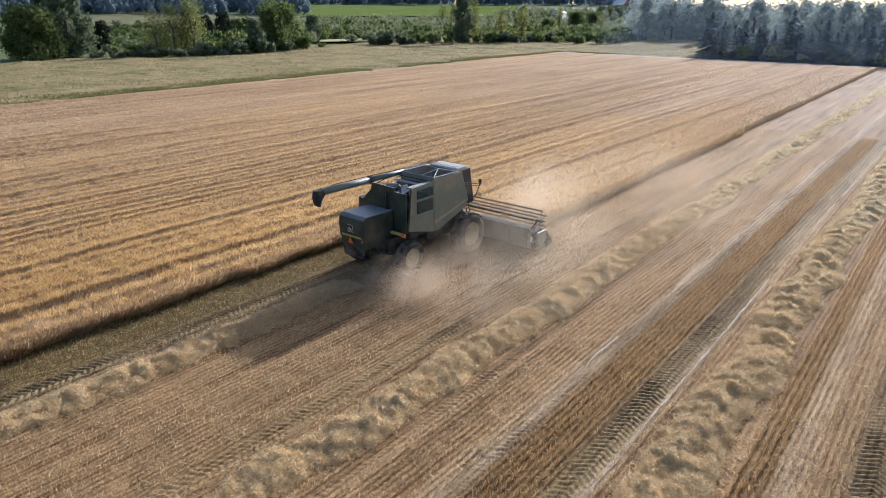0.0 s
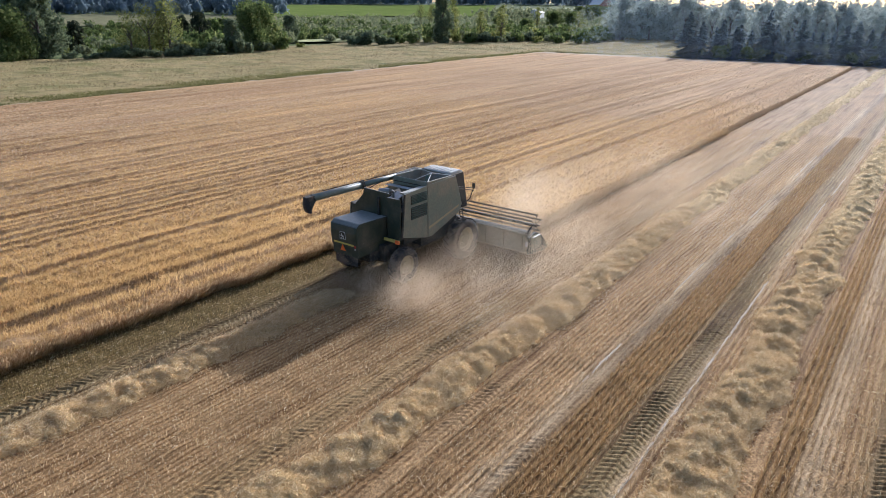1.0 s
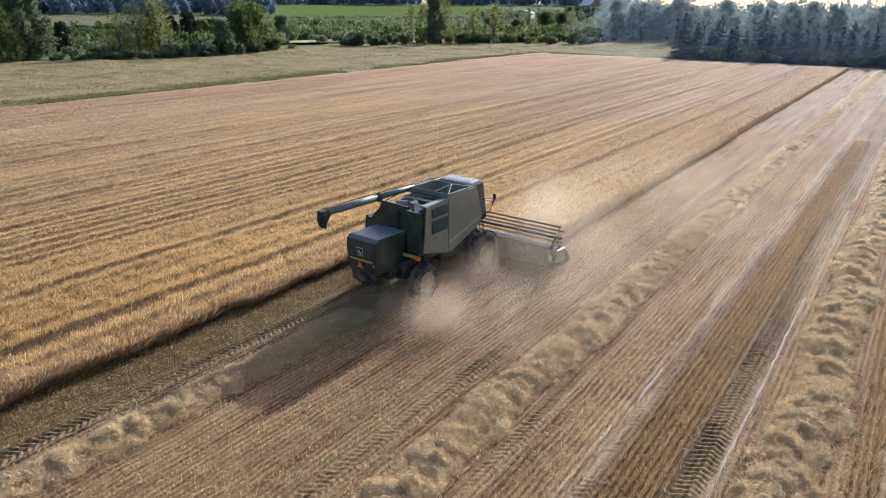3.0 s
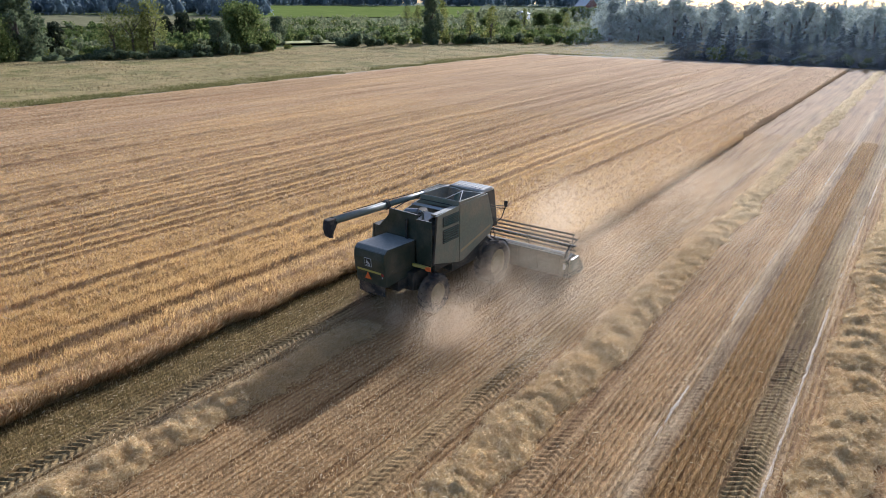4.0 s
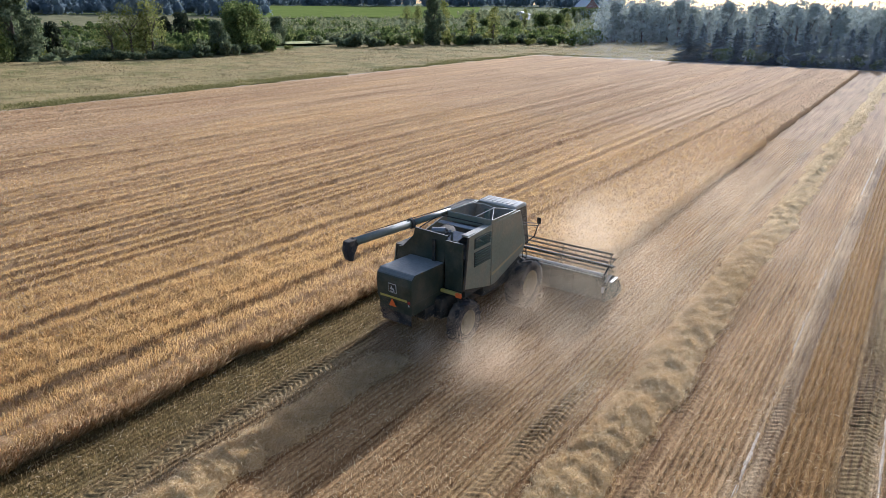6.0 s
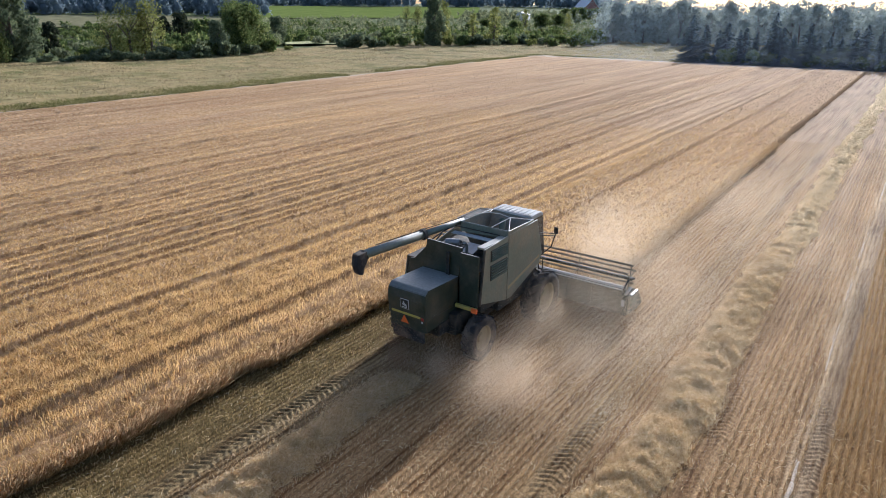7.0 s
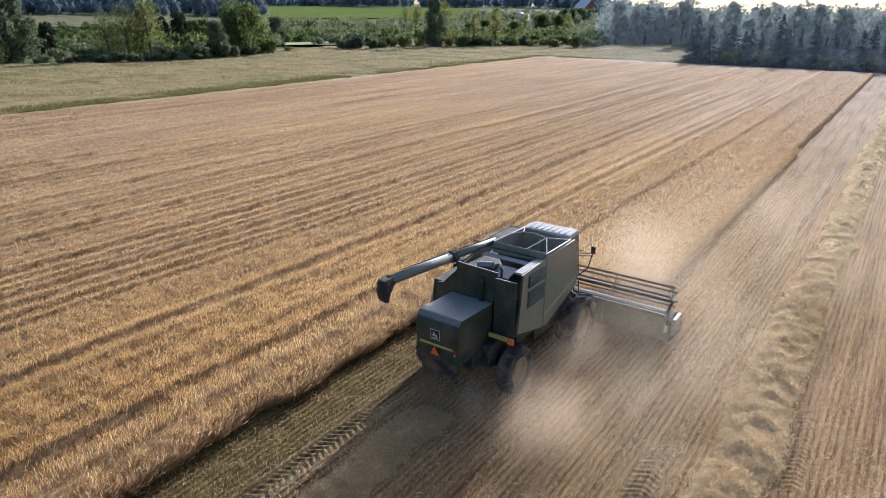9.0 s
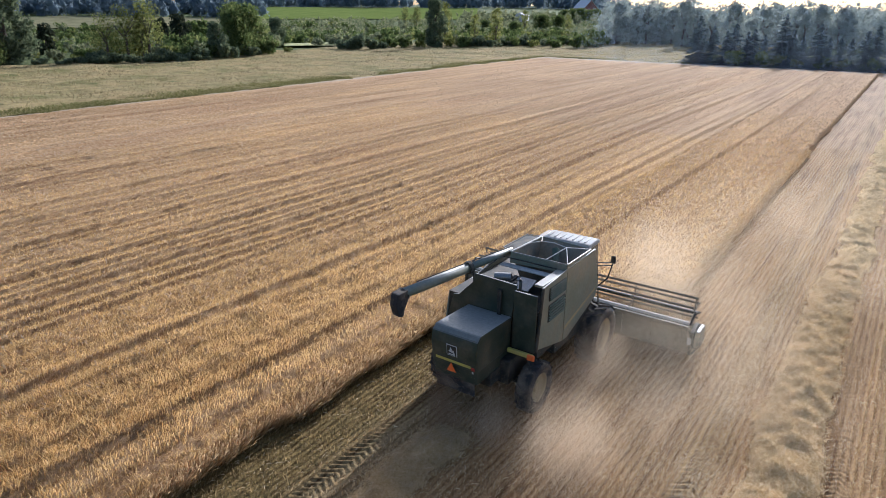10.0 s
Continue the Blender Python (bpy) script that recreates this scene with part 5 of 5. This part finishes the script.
# spruce belt along the north end of the field
firs = [first(spruce("spruce_tree", 11.0, 3.9, 31, "tall dark spruce in the belt along the field"), -53.5, 172.5),
        first(spruce("spruce_tree", 9.4, 3.4, 32, "tall dark spruce in the belt along the field"), -46.0, 174.0),
        first(spruce("spruce_tree", 11.6, 3.5, 33, "tall dark spruce in the belt along the field"), -36.0, 173.0)]
x = -50.0
while x < 60:
    if min(abs(x + 46), abs(x + 36)) > 1.6:
        m = random.choice((0.6, 0.7, 0.78, 0.9))
        plant(random.choice(firs), x, 172 + random.uniform(-1, 2.0) - 0.03 * (x + 50), m * 1.15, random.uniform(0.85, 1.0))
    plant(random.choice(firs), x + 1.4, 177 + random.uniform(-1.0, 2.0), random.uniform(0.6, 0.85), 0.95)
    plant(random.choice((scrub, green)), x + random.uniform(0, 2), 171.5 - 0.03 * (x + 50), random.uniform(0.45, 0.7))
    if random.random() < 0.3:
        plant(random.choice(wood), x + 1.5, 180 + random.uniform(-1, 2), random.uniform(0.7, 0.9))
    x += random.uniform(3.0, 5.4)


# far country: fields on the rise and the wooded skyline
def far_patch(name, px0, px1, d0, d1, mat, label):
    us, ds = np.linspace(px0, px1, 40), np.linspace(d0, d1, 24)
    uv, f = sheet(us, ds)
    xy = np.array([bearing(u, d) for u, d in uv])
    tagged(arrays(name, np.column_stack([xy, land(xy) + 0.5]), f, mat, smooth=True), label, "field", kind="structure")


far_patch("far_field", 440, 850, 560, 860, FARM, "bright green crop field on the far rise")
far_patch("sunlit_clearing", 500, 612, 226, 262, CLEARING, "bright yellow-green grass clearing in the hollow")
far_patch("far_pasture", 40, 460, 455, 600, PASTURE, "pale dry pasture beyond the hedge")


def far_woods(name, px0, px1, d0, d1, high, n, size, label, dense=1.0, mat=FARWOOD, filled=True, core=0.08):
    r = np.random.default_rng(int(px0 + d0) & 1023)
    trees = int(n / 60)
    u, d = r.uniform(px0, px1, trees), r.uniform(d0, d1, trees)
    cs, rs = [], []
    for a_, d_ in zip(u, d):
        x, y = bearing(a_, d_)
        z, hh = on_land(x, y), high * r.uniform(0.75, 1.08)
        for k in range(3):
            cs.append((x + r.normal(0, 1.5), y + r.normal(0, 1.5), z + hh * (0.25 + 0.27 * k)))
            rs.append(hh * (0.3 - 0.06 * k))
    v, f = leaves(cs, rs, dense * 800.0 / (high * high), size, 1.2, r, core)
    if filled:
        bv, bf = bodies(cs, rs, 1.2, r)
        v, f = np.concatenate([v, bv]), np.concatenate([f, bf + len(v)])
    tagged(arrays(name, v, f, mat), label, "woods" if high > 5 else "scrub", kind="stuff")


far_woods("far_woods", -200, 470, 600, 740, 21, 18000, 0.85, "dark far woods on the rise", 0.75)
far_woods("far_woods", 380, 1120, 880, 1020, 24, 18000, 1.1, "far woods on the skyline, leaf colour blued for haze", 0.6)
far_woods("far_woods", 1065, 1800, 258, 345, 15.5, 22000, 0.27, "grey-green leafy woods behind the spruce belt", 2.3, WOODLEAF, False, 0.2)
far_woods("far_woods", 820, 1080, 500, 600, 8, 4200, 0.7, "scattered far trees round the farm", 0.8, LEAF_GREY, False, 0.25)
far_woods("far_scrub", 470, 1075, 330, 530, 4.6, 33000, 0.42, "dense grey-green scrub filling the hollow", 0.42, LEAF_GREY, False, 0.25)


# farm buildings far off
def barn(name, px, d, w, l, eave, ridge, turn, wall, label):
    x, y = bearing(px, d)
    ob = new(name)
    tagged(ob, label, "barn")
    ob.matrix_world = pose(x, y, on_land(x, y), 0, 0, turn)
    bm = slab(B(), [(-w / 2, -l / 2, -0.5), (w / 2, -l / 2, -0.5), (w / 2, -l / 2, eave), (0, -l / 2, ridge), (-w / 2, -l / 2, eave)], (0, l, 0))
    part("wall", bm, wall, ob)
    for s in (-1, 1):
        bm = slab(B(), [(s * (w / 2 + 0.4), -l / 2 - 0.4, eave - 0.2), (s * (w / 2 + 0.4), l / 2 + 0.4, eave - 0.2), (0, l / 2 + 0.4, ridge + 0.12), (0, -l / 2 - 0.4, ridge + 0.12)], (0, 0, 0.18))
        part("roof", bm, TIN, ob)
    bm = box(B(), -1.6, 1.6, -l / 2 - 0.05, -l / 2 - 0.005, -0.4, 3.2)
    part("door", bm, WHITE, ob)


barn("red_barn", 1038, 620, 13, 18, 10.0, 16.5, 55, REDWOOD, "far red gambrel barn with a pale roof")
barn("machine_shed", 925, 560, 10, 20, 4.0, 6.0, 20, TIN, "low pale metal shed far off")
barn("farm_shed", 1010, 600, 5, 6, 7.0, 8.8, 30, WHITE, "small white farm shed far off")


# ---- dust and chaff thrown up by the machine ----
def flecks(name, clouds, size, mat, label, seed, clump=1.3):
    """Fine airborne specks, turned to face camera and sun for even brightness, thicker in billows."""
    r = np.random.default_rng(seed)
    pts = []
    for (cx, cy, cz), (sx, sy, sz), n in clouds:
        q = r.normal(0, 1, (n, 3)) * (sx, sy, sz) + (cx, cy, cz)
        keep = r.random(n) < np.clip(0.5 + 1.5 * rough(np.stack([q[:, 0] + 0.4 * q[:, 2], q[:, 1] - 0.9 * q[:, 2]], 1), clump, seed), 0, 1)
        pts.append(q[keep & (q[:, 2] > 0.06)])
    q = np.concatenate(pts)
    n = len(q)
    t = r.random(n) * 2 * np.pi
    e1 = np.stack([np.cos(t), 0.3 * np.sin(t) + r.normal(0, 0.2, n), np.sin(t)], 1) * size
    e2 = np.stack([np.cos(t + 2.1), 0.3 * np.sin(t + 2.1) + r.normal(0, 0.2, n), np.sin(t + 2.1)], 1) * size
    v = np.stack([q, q + e1 - e2, q + 1.5 * e1], 1).reshape(-1, 3)
    return tagged(arrays(name, v, np.arange(3 * n).reshape(-1, 3), mat), label, "dust", kind="stuff")


flecks("dust_cloud", [((-18.1, 22.9, 0.5), (0.5, 0.6, 0.4), 70000), ((-16.7, 24.2, 0.5), (0.7, 1.0, 0.45), 190000), ((-15.7, 23.1, 0.6), (0.85, 1.0, 0.45), 190000), ((-17.0, 26.8, 0.6), (0.5, 1.2, 0.5), 100000), ((-15.0, 25.6, 0.6), (1.0, 1.6, 0.5), 120000), ((-16.6, 27.6, 0.8), (0.5, 0.8, 0.5), 80000)],
       0.0062, DUST_BROWN, "fine brown dust drifting off the combine's wheels", 91, 0.9)
flecks("dust_cloud", [((-16.6, 33.0, 1.2), (1.2, 1.2, 0.65), 210000), ((-17.4, 36.0, 1.5), (1.4, 2.0, 0.8), 260000), ((-15.9, 29.7, 0.95), (1.1, 0.6, 0.5), 70000)], 0.007, DUST, "pale dust rising ahead of the header", 92)
flecks("dust_haze", [((-16.0, 42.0, 1.5), (2.2, 4.5, 1.0), 120000), ((-12.5, 47.0, 1.3), (3.0, 8.0, 0.9), 110000)], 0.0115, DUST, "thin dust haze drifting across the field", 95, 2.5)
flecks("chaff_stream", [((-19.3, 22.75, 0.75), (0.42, 0.2, 0.5), 60000), ((-19.0, 22.3, 0.3), (0.6, 0.5, 0.25), 25000)], 0.006, CHAFF, "brown chaff and straw pouring from the rear hood", 93)
flecks("dust_haze", [((-13.5, 25.5, 0.45), (1.3, 2.5, 0.4), 90000), ((-13.5, 31.0, 0.8), (1.8, 4.0, 0.5), 110000), ((-10.0, 38.0, 0.9), (2.5, 6.0, 0.6), 130000)], 0.0092, DUST, "thin pale dust settling over the stubble", 97, 2.5)


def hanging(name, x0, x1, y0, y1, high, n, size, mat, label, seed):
    """Pale specks over a long stretch, added in place of haze."""
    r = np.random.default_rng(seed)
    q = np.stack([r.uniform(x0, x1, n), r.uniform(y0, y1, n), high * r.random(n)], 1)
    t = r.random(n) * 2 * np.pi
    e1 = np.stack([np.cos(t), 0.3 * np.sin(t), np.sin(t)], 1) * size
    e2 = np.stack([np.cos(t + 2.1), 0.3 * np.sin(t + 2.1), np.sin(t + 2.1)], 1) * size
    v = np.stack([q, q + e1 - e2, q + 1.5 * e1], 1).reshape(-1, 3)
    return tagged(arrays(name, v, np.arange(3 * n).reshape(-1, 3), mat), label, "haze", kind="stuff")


# Blue-tinted specks added to imitate aerial haze and lighten the dark spruces.
hanging("haze_specks", -75, 45, 150, 169, 19.0, 420000, 0.0225, HAZE, "pale blue specks standing in for haze before the spruce belt", 99)
